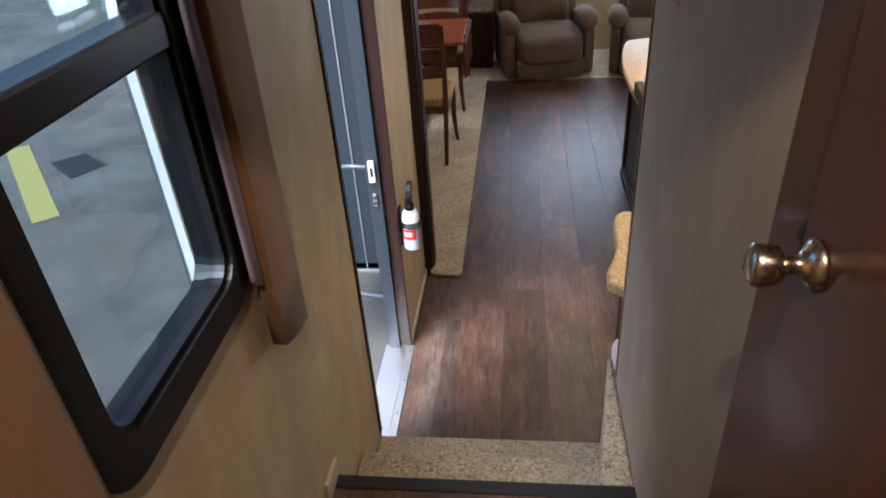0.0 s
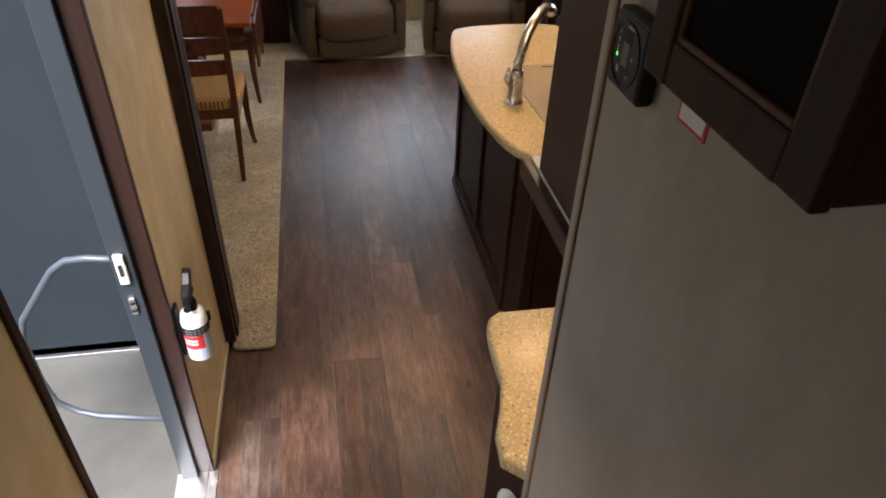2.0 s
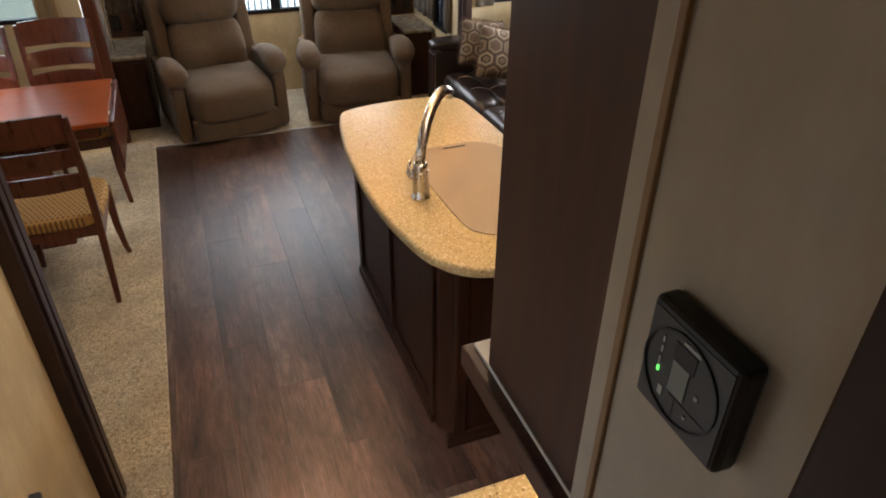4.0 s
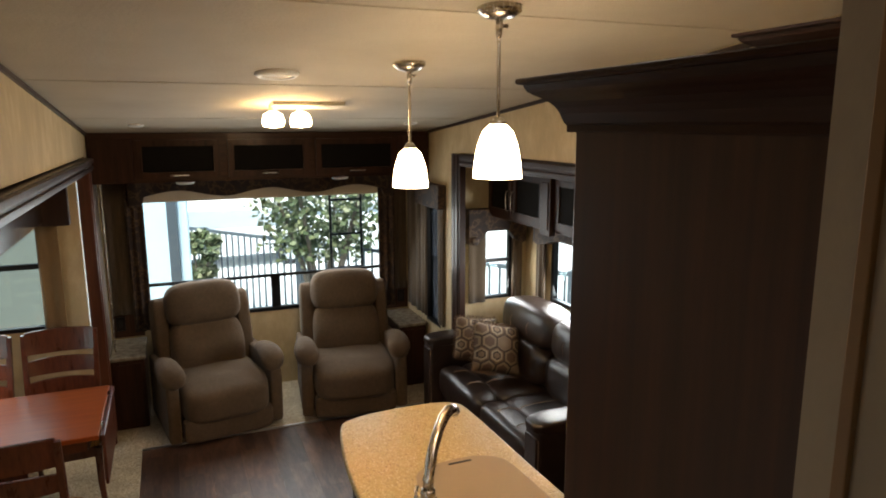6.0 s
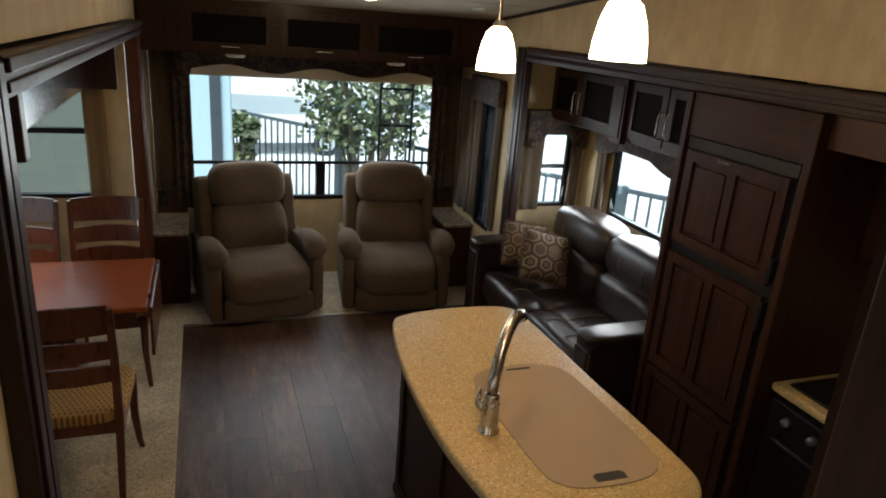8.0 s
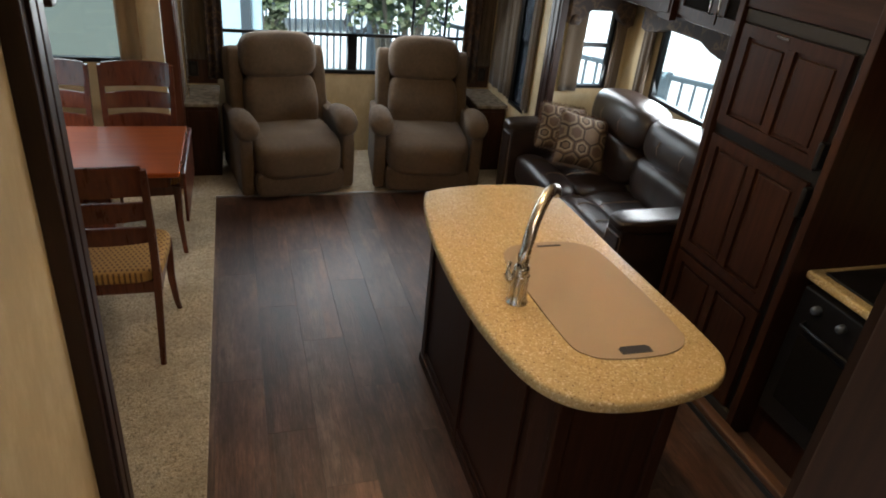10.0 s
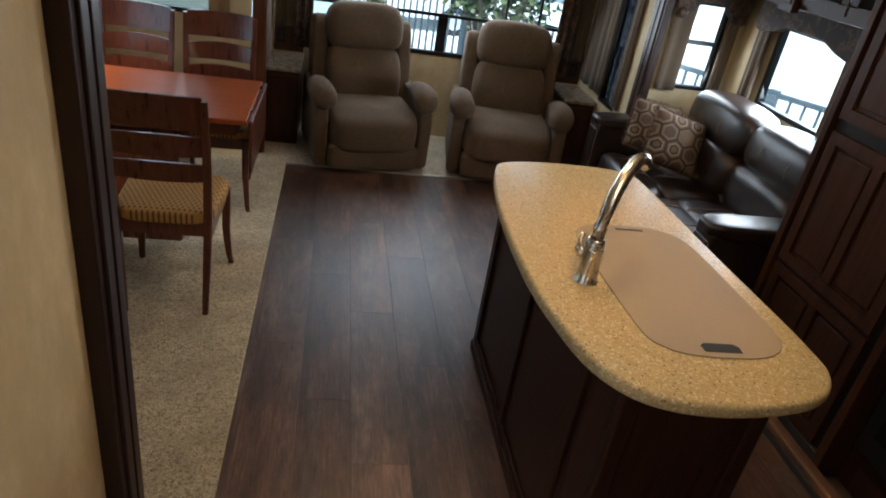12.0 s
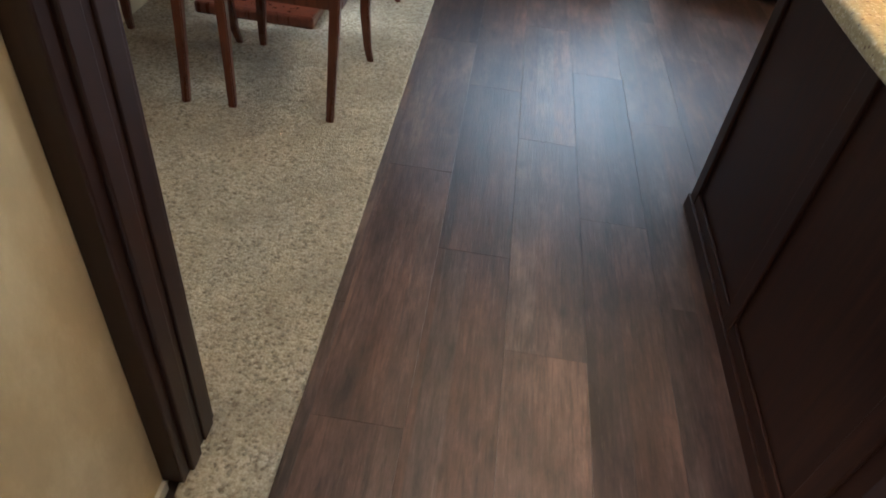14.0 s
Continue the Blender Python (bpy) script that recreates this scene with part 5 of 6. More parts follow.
def dining_chair(m, label):
    c = thing("dining_chair", m, label, "chair", "chairs round the table")
    for s in (-1, 1):
        part("back_leg", square_leg([(s * 0.175, -0.24, 0), (s * 0.183, -0.215, 0.25), (s * 0.19, -0.20, 0.46), (s * 0.195, -0.225, 0.72), (s * 0.20, -0.295, 1.03)], [0.026, 0.032, 0.036, 0.033, 0.028]), M_CHAIR, c)
        part("front_leg", square_leg([(s * 0.222, 0.245, 0), (s * 0.214, 0.222, 0.06), (s * 0.203, 0.205, 0.22), (s * 0.203, 0.21, 0.44)], [0.025, 0.028, 0.036, 0.040]), M_CHAIR, c)
        part("side_rail", boxes(((s * 0.185, -0.19, 0.385), (s * 0.207, 0.20, 0.45)), bev=0.004), M_CHAIR, c)
    part("front_rail", arc_slat(0.215, 0.385, 0.45, 0.38, -0.01), M_CHAIR, c)
    part("back_rail", arc_slat(-0.195, 0.385, 0.45, 0.36, 0.0), M_CHAIR, c)
    b = cushion((0, 0.01, 0.472), (0.44, 0.45, 0.075), 5, 12, 0.008)
    for v in b.verts:
        v.co.x *= 0.93 + 0.12 * (v.co.y + 0.22) / 0.44
    part("seat", b, M_SEAT, c, "tan woven seat with dark dots", smooth=True)
    part("top_rail", arc_slat(-0.262, 0.905, 1.043, 0.385, 0.028, 0.022, -0.03, 0.008), M_CHAIR, c)
    part("slat", arc_slat(-0.234, 0.775, 0.865, 0.375, 0.028, 0.017, -0.018, 0.012), M_CHAIR, c)
    part("slat", arc_slat(-0.212, 0.655, 0.735, 0.37, 0.026, 0.017, -0.012, 0.012), M_CHAIR, c)
    return c


ch = dining_chair(pose(0.165, 7.19, 0.022), "dark cherry ladder-back dining chair with woven seat")
copy_thing(ch, pose(-0.36, 7.17, 0.022, 0, 0, 3))
for x, r in ((0.165, 181), (-0.325, 178)):
    copy_thing(ch, pose(x, 8.30, 0.022, 0, 0, r))["label"] = "reddish ladder-back dining chair tucked under the table"

# ---------------------------------------------------------------- end tables
def end_table(x0, x1, y0, y1, h, label):
    e = thing("end_table", None, label, "end table", "end tables by the recliners")
    part("body", boxes(((x0, y0, 0.012), (x1, y1, h - 0.03)), bev=0.004), M_DARK, e)
    part("top", boxes(((x0 - 0.012, y0 - 0.02, h - 0.03), (x1 + 0.012, y1, h)), bev=0.01, seg=3), M_ETOP, e, "grey-brown marbled top")
    part("door", boxes(((x0 + 0.02, y0 - 0.012, 0.08), (x1 - 0.02, y0 + 0.001, h - 0.06)), bev=0.004), M_DARK, e)
    return e


M_ETOP = mat("marbled_laminate", (0.24, 0.20, 0.15), 0.25)
_w = noise_tex(M_ETOP, coords(M_ETOP, (22, 22, 22)), 1.0, 6.0, 0.7)
out_color(M_ETOP, ramp(M_ETOP, _w, [(0.35, (0.13, 0.105, 0.08)), (0.65, (0.30, 0.26, 0.20))]))
end_table(0.36, 0.60, 9.32, 9.82, 0.60, "dark brown end table with marbled top")
end_table(2.68, 2.93, 9.32, 9.82, 0.60, "dark brown end table beside the sofa")


# ---------------------------------------------------------------- rear overhead cabinets, valances, curtains
def raised_door(parent, plane, axis, u0, u1, z0, z1, glassy=False, sgn=-1, t=0.018, two=False, fw=0.05):
    """A cabinet door with frame and field. axis: the axis its face looks along; u: the other plan axis."""

    def bx(u_a, u_b, z_a, z_b, d0, d1):
        p, q = plane + sgn * d0, plane + sgn * d1
        return ((u_a, p, z_a), (u_b, q, z_b)) if axis == 1 else ((p, u_a, z_a), (q, u_b, z_b))

    axes = (0, 2, 1) if axis == 1 else (1, 2, 0)
    lo, hi = sorted((plane, plane + sgn * t))
    d = part("door", ring([(u0, z0), (u1, z0), (u1, z1), (u0, z1)], [(u0 + fw, z0 + fw), (u1 - fw, z0 + fw), (u1 - fw, z1 - fw), (u0 + fw, z1 - fw)], lo, hi, axes), M_DARK, parent)
    fields = [(u0 + fw, u1 - fw)]
    if two:
        mid = (u0 + u1) / 2
        part("stile", boxes(bx(mid - fw / 2, mid + fw / 2, z0 + fw, z1 - fw, 0, t - .002), bev=0.003), M_DARK, d)
        fields = [(u0 + fw, mid - fw / 2), (mid + fw / 2, u1 - fw)]
    for a, b in fields:
        if glassy:
            part("glass_panel", boxes(bx(a - .002, b + .002, z0 + fw - .002, z1 - fw + .002, 0.003, 0.007)), M_DARKGLASS, d, "dark glass insert")
        else:
            part("panel", boxes(bx(a - .002, b + .002, z0 + fw - .002, z1 - fw + .002, 0.002, 0.006), bx(a + .018, b - .018, z0 + fw + .018, z1 - fw - .018, 0.004, 0.015), bev=0.005), M_DARK, d)
    return d


def bar_handle(parent, a, b, out, r=0.005):
    a, b, out = Vector(a), Vector(b), Vector(out)
    return part("handle", tube([a, a + out, a * 0.8 + b * 0.2 + out * 1.25, a * 0.2 + b * 0.8 + out * 1.25, b + out, b], r, 8), M_NICKEL, parent, "brushed nickel handle", smooth=True)


rc = thing("overhead_cabinet", None, "dark wooden overhead cabinet with dark glass doors", "cabinet")
zt = ceil_z(9.27) - 0.004
part("body", prism([(9.27, 1.925), (9.846, 1.925), (9.846, ceil_z(9.846) - 0.004), (9.27, zt)], LX + 0.002, RX - 0.002, axes=(1, 2, 0)), M_DARKX, rc)
for u0, u1 in ((0.66, 1.245), (1.305, 1.92), (1.975, 2.65)):
    d = raised_door(rc, 9.27, 1, u0, u1, 1.955, 2.235, glassy=True, fw=0.045)
    bar_handle(d, ((u0 + u1) / 2 - 0.06, 9.252, 1.977), ((u0 + u1) / 2 + 0.06, 9.252, 1.977), (0, -0.02, 0))
part("pilaster", boxes(((0.36, 9.258, 1.93), (0.64, 9.269, 2.25)), bev=0.003), M_DARK, rc)
part("pilaster", boxes(((2.67, 9.258, 1.93), (2.90, 9.269, 2.25)), bev=0.003), M_DARK, rc)
for x in (0.99, 2.19):
    cl = thing("puck_light", None, "flat white oval light under the cabinet", "light")
    part("lens", lathe([(0, 1.899), (0.055, 1.900), (0.068, 1.908), (0.068, 1.926), (0, 1.926)], 24, m=Matrix.Translation((x, 9.36, 0))), M_WHITE, cl, smooth=True)

vl = thing("valance", None, "dark patterned fabric valance with a scalloped edge", "valance")
part("cloth", wavy_sheet((0.56, 9.74), (2.78, 9.74), 1.80, 1.926, 9, 0.012, 110, 0.02, bottom=lambda u: -0.035 + 0.055 * math.sin(u * 3 * math.pi) ** 2 - (0.07 if u < 0.05 or u > 0.95 else 0)), M_VALANCE, vl, smooth=True)
for a, b, s in ((0.53, 0.665, 1), (2.79, 2.635, -1)):
    cu = thing("curtain", None, "dark patterned side panel with a wavy edge", "curtain", "side panels of the rear window")
    part("cloth", wavy_sheet((a, 9.775), (b, 9.775), 0.66, 1.92, 2.5, 0.018, 40, 0.006), M_VALANCE, cu, smooth=True)
sh = thing("roller_shade", None, "rolled-up cream window shade", "window shade")
part("cloth", wavy_sheet((0.62, 9.80), (2.70, 9.80), 1.725, 1.90, 12, 0.006, 120, 0.012), M_IVORY, sh, smooth=True)
# curtains of the narrow side windows
for x, n in ((RX - 0.012, (-1, 0)), ):
    for y0, y1, mt in ((8.90, 9.04, M_CURTAIN_B), (9.30, 9.46, M_CURTAIN_B), (9.47, 9.81, M_DRAPE)):
        cu = thing("curtain", None, "brown side panel beside the narrow window", "curtain", "curtains of the narrow window")
        part("cloth", wavy_sheet((x, y0), (x, y1), 0.66, 1.80, 2, 0.016, 30, 0.006, normal=n), mt, cu, smooth=True)
    vv = thing("valance", None, "small patterned valance over the narrow window", "valance")
    part("board", boxes(((x - 0.06, 8.89, 1.66), (x + 0.008, 9.47, 1.86)), bev=0.01), M_VALANCE, vv)
cu = thing("curtain", None, "long bronze drape in the rear corner", "curtain")
part("cloth", wavy_sheet((LX + 0.012, 9.20), (LX + 0.012, 9.60), 0.64, 1.915, 4, 0.02, 50, 0.006, normal=(1, 0)), M_CURTAIN_B, cu, smooth=True)
for a, b in ((0.375, 0.575), (2.755, 2.925)):
    cu = thing("curtain", None, "brown pleated drape beside the rear window", "curtain", "drapes in the rear corners")
    part("cloth", wavy_sheet((a, 9.825), (b, 9.825), 0.80, 1.92, 3, 0.012, 40, 0.006), M_DRAPE, cu, smooth=True)
rod = thing("curtain_rail", None, "slim nickel drape rod", "curtain rail")
part("rod", tube([(LX + 0.055, 9.40, 0.62), (LX + 0.055, 9.40, 1.92)], 0.007, 8), M_NICKEL, rod)
# Added boards that darken the bright strip of wall below the drapes.
for x0, x1 in ((0.36, 0.598), (2.722, 2.94)):
    trim(boxes(((x0, RY - 0.005, 0.602), (x1, RY + 0.004, 0.86)), bev=0.001), "brown board added to darken the wall under the drape", M_PANEL)
for x, y0 in ((0.42, RY - 0.004), (2.87, RY - 0.004)):
    ou = thing("outlet", None, "dark wall outlet plate", "outlet", "rear wall outlets")
    part("plate", boxes(((x - 0.035, y0 - 0.008, 0.66), (x + 0.035, y0 + .001, 0.78)), bev=0.003), M_BLACK, ou)
    part("socket", boxes(((x - 0.016, y0 - 0.010, 0.69), (x + 0.016, y0 - 0.007, 0.75)), bev=0.001), M_BLACKM, ou)

# dinette slide-out: cornice, valance box, curtain
co = thing("cornice", None, "glossy dark wooden cornice over the dinette", "cornice")
M_GLOSS = wood("glossy_dark_wood", (0.020, 0.010, 0.008), (0.045, 0.022, 0.015), rough=0.16, axis=1, coat=1.0)
part("board", boxes(((0.09, 6.37, 1.74), (0.12, 8.70, 2.03)), bev=0.004), M_GLOSS, co)
part("moulding", boxes(((0.121, 6.37, 1.98), (0.145, 8.70, 2.03)), ((0.121, 6.37, 1.93), (0.133, 8.70, 1.955)), bev=0.005), M_TRIM, co)
part("end_board", boxes(((0.11, 8.70, 1.715), (0.27, 8.76, 2.03)), bev=0.006), M_TRIM, co)
part("end_board", boxes(((0.11, 6.31, 1.775), (0.275, 6.368, 2.03)), bev=0.006), M_TRIM, co)
part("top_board", boxes(((0.09, 6.31, 2.031), (0.27, 8.76, 2.125)), bev=0.002), M_TRIM, co)
vb = thing("valance", None, "dark box valance over the dinette end window", "valance")
part("board", boxes(((-0.62, 8.84, 1.70), (0.20, 8.945, 1.96)), bev=0.008), M_VALANCE, vb)
cu = thing("curtain", None, "tan side panel with a wavy edge", "curtain")
part("cloth", wavy_sheet((0.035, 8.915), (0.165, 8.915), 0.96, 1.72, 1.5, 0.014, 30, 0.006), M_CURTAIN, cu, smooth=True)

# sofa slide-out: overhead cabinets, valances
oc = thing("overhead_cabinet", None, "dark wooden overhead cabinet above the sofa", "cabinet")
part("body", boxes(((3.25, 6.78, 1.62), (3.618, 8.70, 2.125)), bev=0.003), M_DARKH, oc)
for u0, u1, hy in ((8.30, 8.685, 8.338), (7.845, 8.285, 8.258), (7.335, 7.695, 7.365), (6.90, 7.32, 7.288)):
    d = raised_door(oc, 3.25, 0, u0, u1, 1.65, 1.99, glassy=True, fw=0.05)
    bar_handle(d, (3.232, hy, 1.70), (3.232, hy, 1.85), (-0.022, 0, 0))
part("pilaster", boxes(((3.205, 7.705, 1.60), (3.249, 7.835, 2.0)), ((3.198, 7.725, 1.64), (3.206, 7.815, 1.96)), bev=0.004), M_DARK, oc)
part("cornice", boxes(((3.21, 6.78, 2.0), (3.26, 8.70, 2.06)), bev=0.01), M_DARKH, oc)
def scalloped(u0, u1, ztop, zside, zmid, d0, d1, axes):
    """A padded valance whose lower edge rises in an arch between two scrolled ends."""
    n = 20
    low = []
    for i in range(n + 1):
        u = i / n
        k = min(1.0, max(0.0, (min(u, 1 - u) - 0.14) / 0.22))
        low.append((u0 + (u1 - u0) * u, zside + (zmid - zside) * (k * k * (3 - 2 * k)) - 0.012 * math.sin(min(u, 1 - u) / 0.14 * math.pi) * (1 if min(u, 1 - u) < 0.14 else 0)))
    return prism(low + [(u1, ztop), (u0, ztop)], d0, d1, 0.008, 3, axes=axes)


va = thing("valance", None, "patterned valance with scrolls over the small window", "valance")
part("board", scalloped(3.05, 3.575, 1.68, 1.40, 1.505, 8.66, 8.738, (0, 2, 1)), M_VALANCE, va)
for x in (3.10, 3.525):
    part("scroll", lathe([(0, 0), (0.034, 0), (0.036, 0.01), (0.022, 0.018), (0, 0.02)], 18, m=pose(x, 8.659, 1.425, 90)), M_VALANCE, va)
for a, b in ((3.07, 3.225), (3.47, 3.56)):
    cu = thing("curtain", None, "bronze side panel with a wavy edge", "curtain", "curtains of the small window")
    part("cloth", wavy_sheet((a, 8.715), (b, 8.715), 0.90, 1.52, 1.5, 0.012, 26, 0.006), M_CURTAIN_B, cu, smooth=True)
va = thing("valance", None, "patterned valance over the sofa window", "valance")
part("board", scalloped(7.50, 8.50, 1.615, 1.42, 1.475, 3.535, 3.612, (1, 2, 0)), M_VALANCE, va)
for a, b in ((8.36, 8.50), (7.48, 7.62)):
    cu = thing("curtain", None, "dark bronze side panel behind the sofa", "curtain", "curtains of the sofa window")
    part("cloth", wavy_sheet((3.58, a), (3.58, b), 0.93, 1.48, 2, 0.014, 26, 0.006, normal=(-1, 0)), M_CURTAIN_B, cu, smooth=True)
pk = thing("puck_light", None, "flat white oval light under the sofa cabinet", "light")
part("lens", lathe([(0, 1.603), (0.06, 1.604), (0.07, 1.61), (0.07, 1.621), (0, 1.621)], 24, m=Matrix.Translation((3.42, 7.95, 0))), M_WHITE, pk, smooth=True)

# ---------------------------------------------------------------- pantry and kitchen run
pn = thing("refrigerator", None, "tall refrigerator with dark raised-panel wooden doors", "refrigerator")
part("body", boxes(((2.935, 6.06, 0.09), (3.60, 6.735, 1.80)), bev=0.003), M_BLACK, pn)
raised_door(pn, 2.935, 0, 6.10, 6.715, 1.315, 1.765, two=True, t=0.022)
raised_door(pn, 2.935, 0, 6.10, 6.715, 0.655, 1.262, two=True, t=0.022)
raised_door(pn, 2.935, 0, 6.10, 6.715, 0.10, 0.635, two=True, t=0.022)
part("vent", boxes(((2.922, 6.07, 1.772), (2.936, 6.73, 1.825)), bev=0.003), M_BLACKM, pn, "black vent strip")
part("badge", boxes(((2.909, 6.43, 1.744), (2.914, 6.50, 1.756)), bev=0.001), M_CHROME, pn, "small bright badge")
for z0, z1 in ((1.33, 1.44), (1.12, 1.25)):
    part("handle", boxes(((2.895, 6.072, z0), (2.936, 6.098, z1)), bev=0.008, seg=3), M_BLACK, pn, "black moulded door handle")
pc = thing("refrigerator_surround", None, "dark wooden surround panels of the refrigerator", "cabinet")
part("side_panel", boxes(((2.905, 6.012, 0.0), (3.618, 6.052, 2.028)), bev=0.004), M_DARK, pc)
part("side_panel", boxes(((2.905, 6.738, 0.0), (3.618, 6.775, 2.028)), bev=0.004), M_DARK, pc)
part("header", boxes(((2.915, 6.053, 1.83), (2.937, 6.737, 2.028)), bev=0.003), M_DARKH, pc)
part("plinth", boxes(((2.915, 6.053, 0.0), (2.934, 6.737, 0.088)), bev=0.003), M_BLACKM, pc)
lip = thing("slide_lip", None, "brown wooden ledge along the kitchen slide-out floor", "ledge", kind="structure")
part("ledge", boxes(((2.845, 4.68, 0.001), (2.904, 6.86, 0.062)), bev=0.012, seg=3), M_LIP, lip)
part("gap_strip", boxes(((2.832, 4.68, 0.0005), (2.844, 6.86, 0.03)), bev=0.002), M_BLACKM, lip)
bk = thing("base_cabinet", None, "dark wooden kitchen base cabinet", "cabinet")
part("body", boxes(((3.02, 4.80, 0.0), (3.618, 6.010, 0.872)), bev=0.003), M_DARK, bk)
raised_door(bk, 3.02, 0, 4.90, 5.32, 0.10, 0.84)
tagged(part("countertop", boxes(((2.985, 4.80, 0.873), (3.618, 6.010, 0.912)), bev=0.012, seg=3), M_COUNTER), "tan speckled kitchen counter beside the pantry", "countertop")
ov = thing("stove", None, "black stove set in the kitchen counter", "stove")
part("body", boxes(((2.965, 5.37, 0.22), (3.019, 5.97, 0.86)), bev=0.006), M_BLACK, ov)
part("door_glass", boxes(((2.958, 5.43, 0.32), (2.966, 5.91, 0.66)), bev=0.003), M_DARKGLASS, ov)
part("handle", tube([(2.962, 5.44, 0.72), (2.925, 5.45, 0.72), (2.920, 5.67, 0.72), (2.925, 5.89, 0.72), (2.962, 5.90, 0.72)], 0.008, 8), M_BLACK, ov, smooth=True)
for k in range(4):
    part("knob", lathe([(0, 0), (0.02, 0), (0.017, 0.026), (0, 0.028)], 16, m=pose(2.965, 5.48 + 0.13 * k, 0.80, 0, -90)), M_GREYMETAL, ov, smooth=True)
part("hob", boxes(((3.03, 5.37, 0.913), (3.55, 5.96, 0.925)), bev=0.004), M_BLACK, ov)
ku = thing("overhead_cabinet", None, "dark wooden cabinet over the stove with crown moulding", "cabinet")
part("body", boxes(((3.28, 4.16, 1.45), (3.618, 6.010, 2.125)), bev=0.003), M_DARKH, ku)
part("fascia", boxes(((2.955, 4.58, 1.90), (3.279, 6.010, 2.028)), bev=0.003), M_PANEL, ku, "lighter brown fascia board")


def crown(outline_y0, outline_y1, x0, x1, z0, z1, out):
    """Crown moulding round the front and side of a cabinet: stepped ogee."""
    prof = [(0.0, 0.0), (0.08, 0.0), (0.10, 0.03), (0.10, 0.13), (0.15, 0.17), (0.18, 0.24), (0.22, 0.34), (0.29, 0.45), (0.40, 0.55), (0.54, 0.63), (0.68, 0.69), (0.79, 0.75), (0.84, 0.82), (0.86, 0.87), (0.96, 0.89), (1.0, 0.92), (1.0, 0.98), (0.97, 1.0), (0.0, 1.0)]
    bm = bmesh.new()
    rows = []
    for o, k in prof:
        z = z0 + (z1 - z0) * k
        rows.append([bm.verts.new(p) for p in ((x0 - out * o, outline_y0, z), (x0 - out * o, outline_y1 + out * o, z), (x1, outline_y1 + out * o, z))])
    for p, q in zip(rows, rows[1:]):
        for k in range(2):
            bm.faces.new((p[k], q[k], q[k + 1], p[k + 1]))
    bm.faces.new([r[0] for r in rows])
    bm.faces.new([rows[-1][0], rows[-1][1], rows[-1][2], bm.verts.new((x1, outline_y0, z1))])
    bmesh.ops.recalc_face_normals(bm, faces=bm.faces[:])
    return bm


uc = thing("overhead_cabinet", None, "tall dark wooden kitchen wall cabinet with crown moulding", "cabinet")
part("body", boxes(((1.264, 4.130, 1.44), (1.95, 4.485, 2.345)), bev=0.003), M_PANEL, uc)
part("crown", crown(4.130, 4.49, 1.264, 1.95, 2.334, 2.389, 0.044), M_DARKH, uc)
part("bottom_rail", boxes(((1.242, 4.158, 1.395), (1.268, 4.545, 1.437)), ((1.268, 4.505, 1.395), (1.95, 4.545, 1.437)), bev=0.004), M_PANEL, uc, "lit lower light rail")
part("bottom", boxes(((1.262, 4.13, 1.425), (1.95, 4.536, 1.443)), bev=0.001), M_IVORY, uc)
raised_door(uc, 4.486, 1, 1.28, 1.60, 1.46, 2.325, sgn=1)
raised_door(uc, 4.486, 1, 1.62, 1.94, 1.46, 2.325, sgn=1)
uc2 = thing("overhead_cabinet", None, "higher dark wooden cabinet with crown moulding behind", "cabinet")
part("body", boxes(((2.03, 4.158, 2.14), (2.94, 4.92, 2.46)), bev=0.003), M_PANEL, uc2)
part("crown", crown(4.157, 4.922, 2.020, 2.94, 2.456, 2.522, 0.062), M_DARKH, uc2)
sc = tagged(part("countertop", prism(smooth_outline([(1.213, 4.135), (1.21, 4.40), (1.218, 4.58), (1.255, 4.637), (1.34, 4.642), (1.95, 4.64), (2.9, 4.64), (2.905, 4.40), (2.9, 4.135), (2.0, 4.134)], 4), 0.875, 0.915, 0.012, 3), M_COUNTER), "tan speckled counter beside the stairs", "countertop")
bc = thing("base_cabinet", None, "dark wooden base cabinet by the stairs", "cabinet")
part("body", boxes(((1.27, 4.13, 0.0), (2.9, 4.60, 0.874)), bev=0.003), M_DARK, bc)
for u0 in (1.30, 1.72):
    raised_door(bc, 4.60, 1, u0, u0 + 0.40, 0.10, 0.84, sgn=1)
tc = thing("trash_can", None, "black trash can with a white lid", "trash can")
part("body", lathe([(0, 0.0), (0.060, 0.0), (0.068, 0.50), (0.0, 0.50)], 20, m=Matrix.Translation((1.238, 4.285, 0.0)) @ Matrix.Diagonal((0.42, 1, 1, 1))), M_BLACKM, tc, smooth=False)
part("lid", lathe([(0.072, 0.495), (0.074, 0.53), (0.06, 0.55), (0, 0.555), (0, 0.495)], 20, m=Matrix.Translation((1.238, 4.285, 0.0)) @ Matrix.Diagonal((0.42, 1, 1, 1))), M_WHITE, tc, "white plastic lid", smooth=False)
ul = thing("under_cabinet_light", None, "small warm light under the kitchen cabinet", "light")
part("lens", lathe([(0, 1.412), (0.032, 1.413), (0.036, 1.425), (0, 1.425)], 16, m=Matrix.Translation((1.42, 4.40, 0.0))), M_SHADE, ul)
lamp("under_cabinet_lamp", "POINT", pose(1.42, 4.40, 1.385), 1.3, WARM, 0.025)

# ---------------------------------------------------------------- lights and vents on the ceiling
SLOPE = -math.degrees(math.atan(0.1075))


def on_ceiling(x, y):
    return pose(x, y, ceil_z(y), SLOPE)


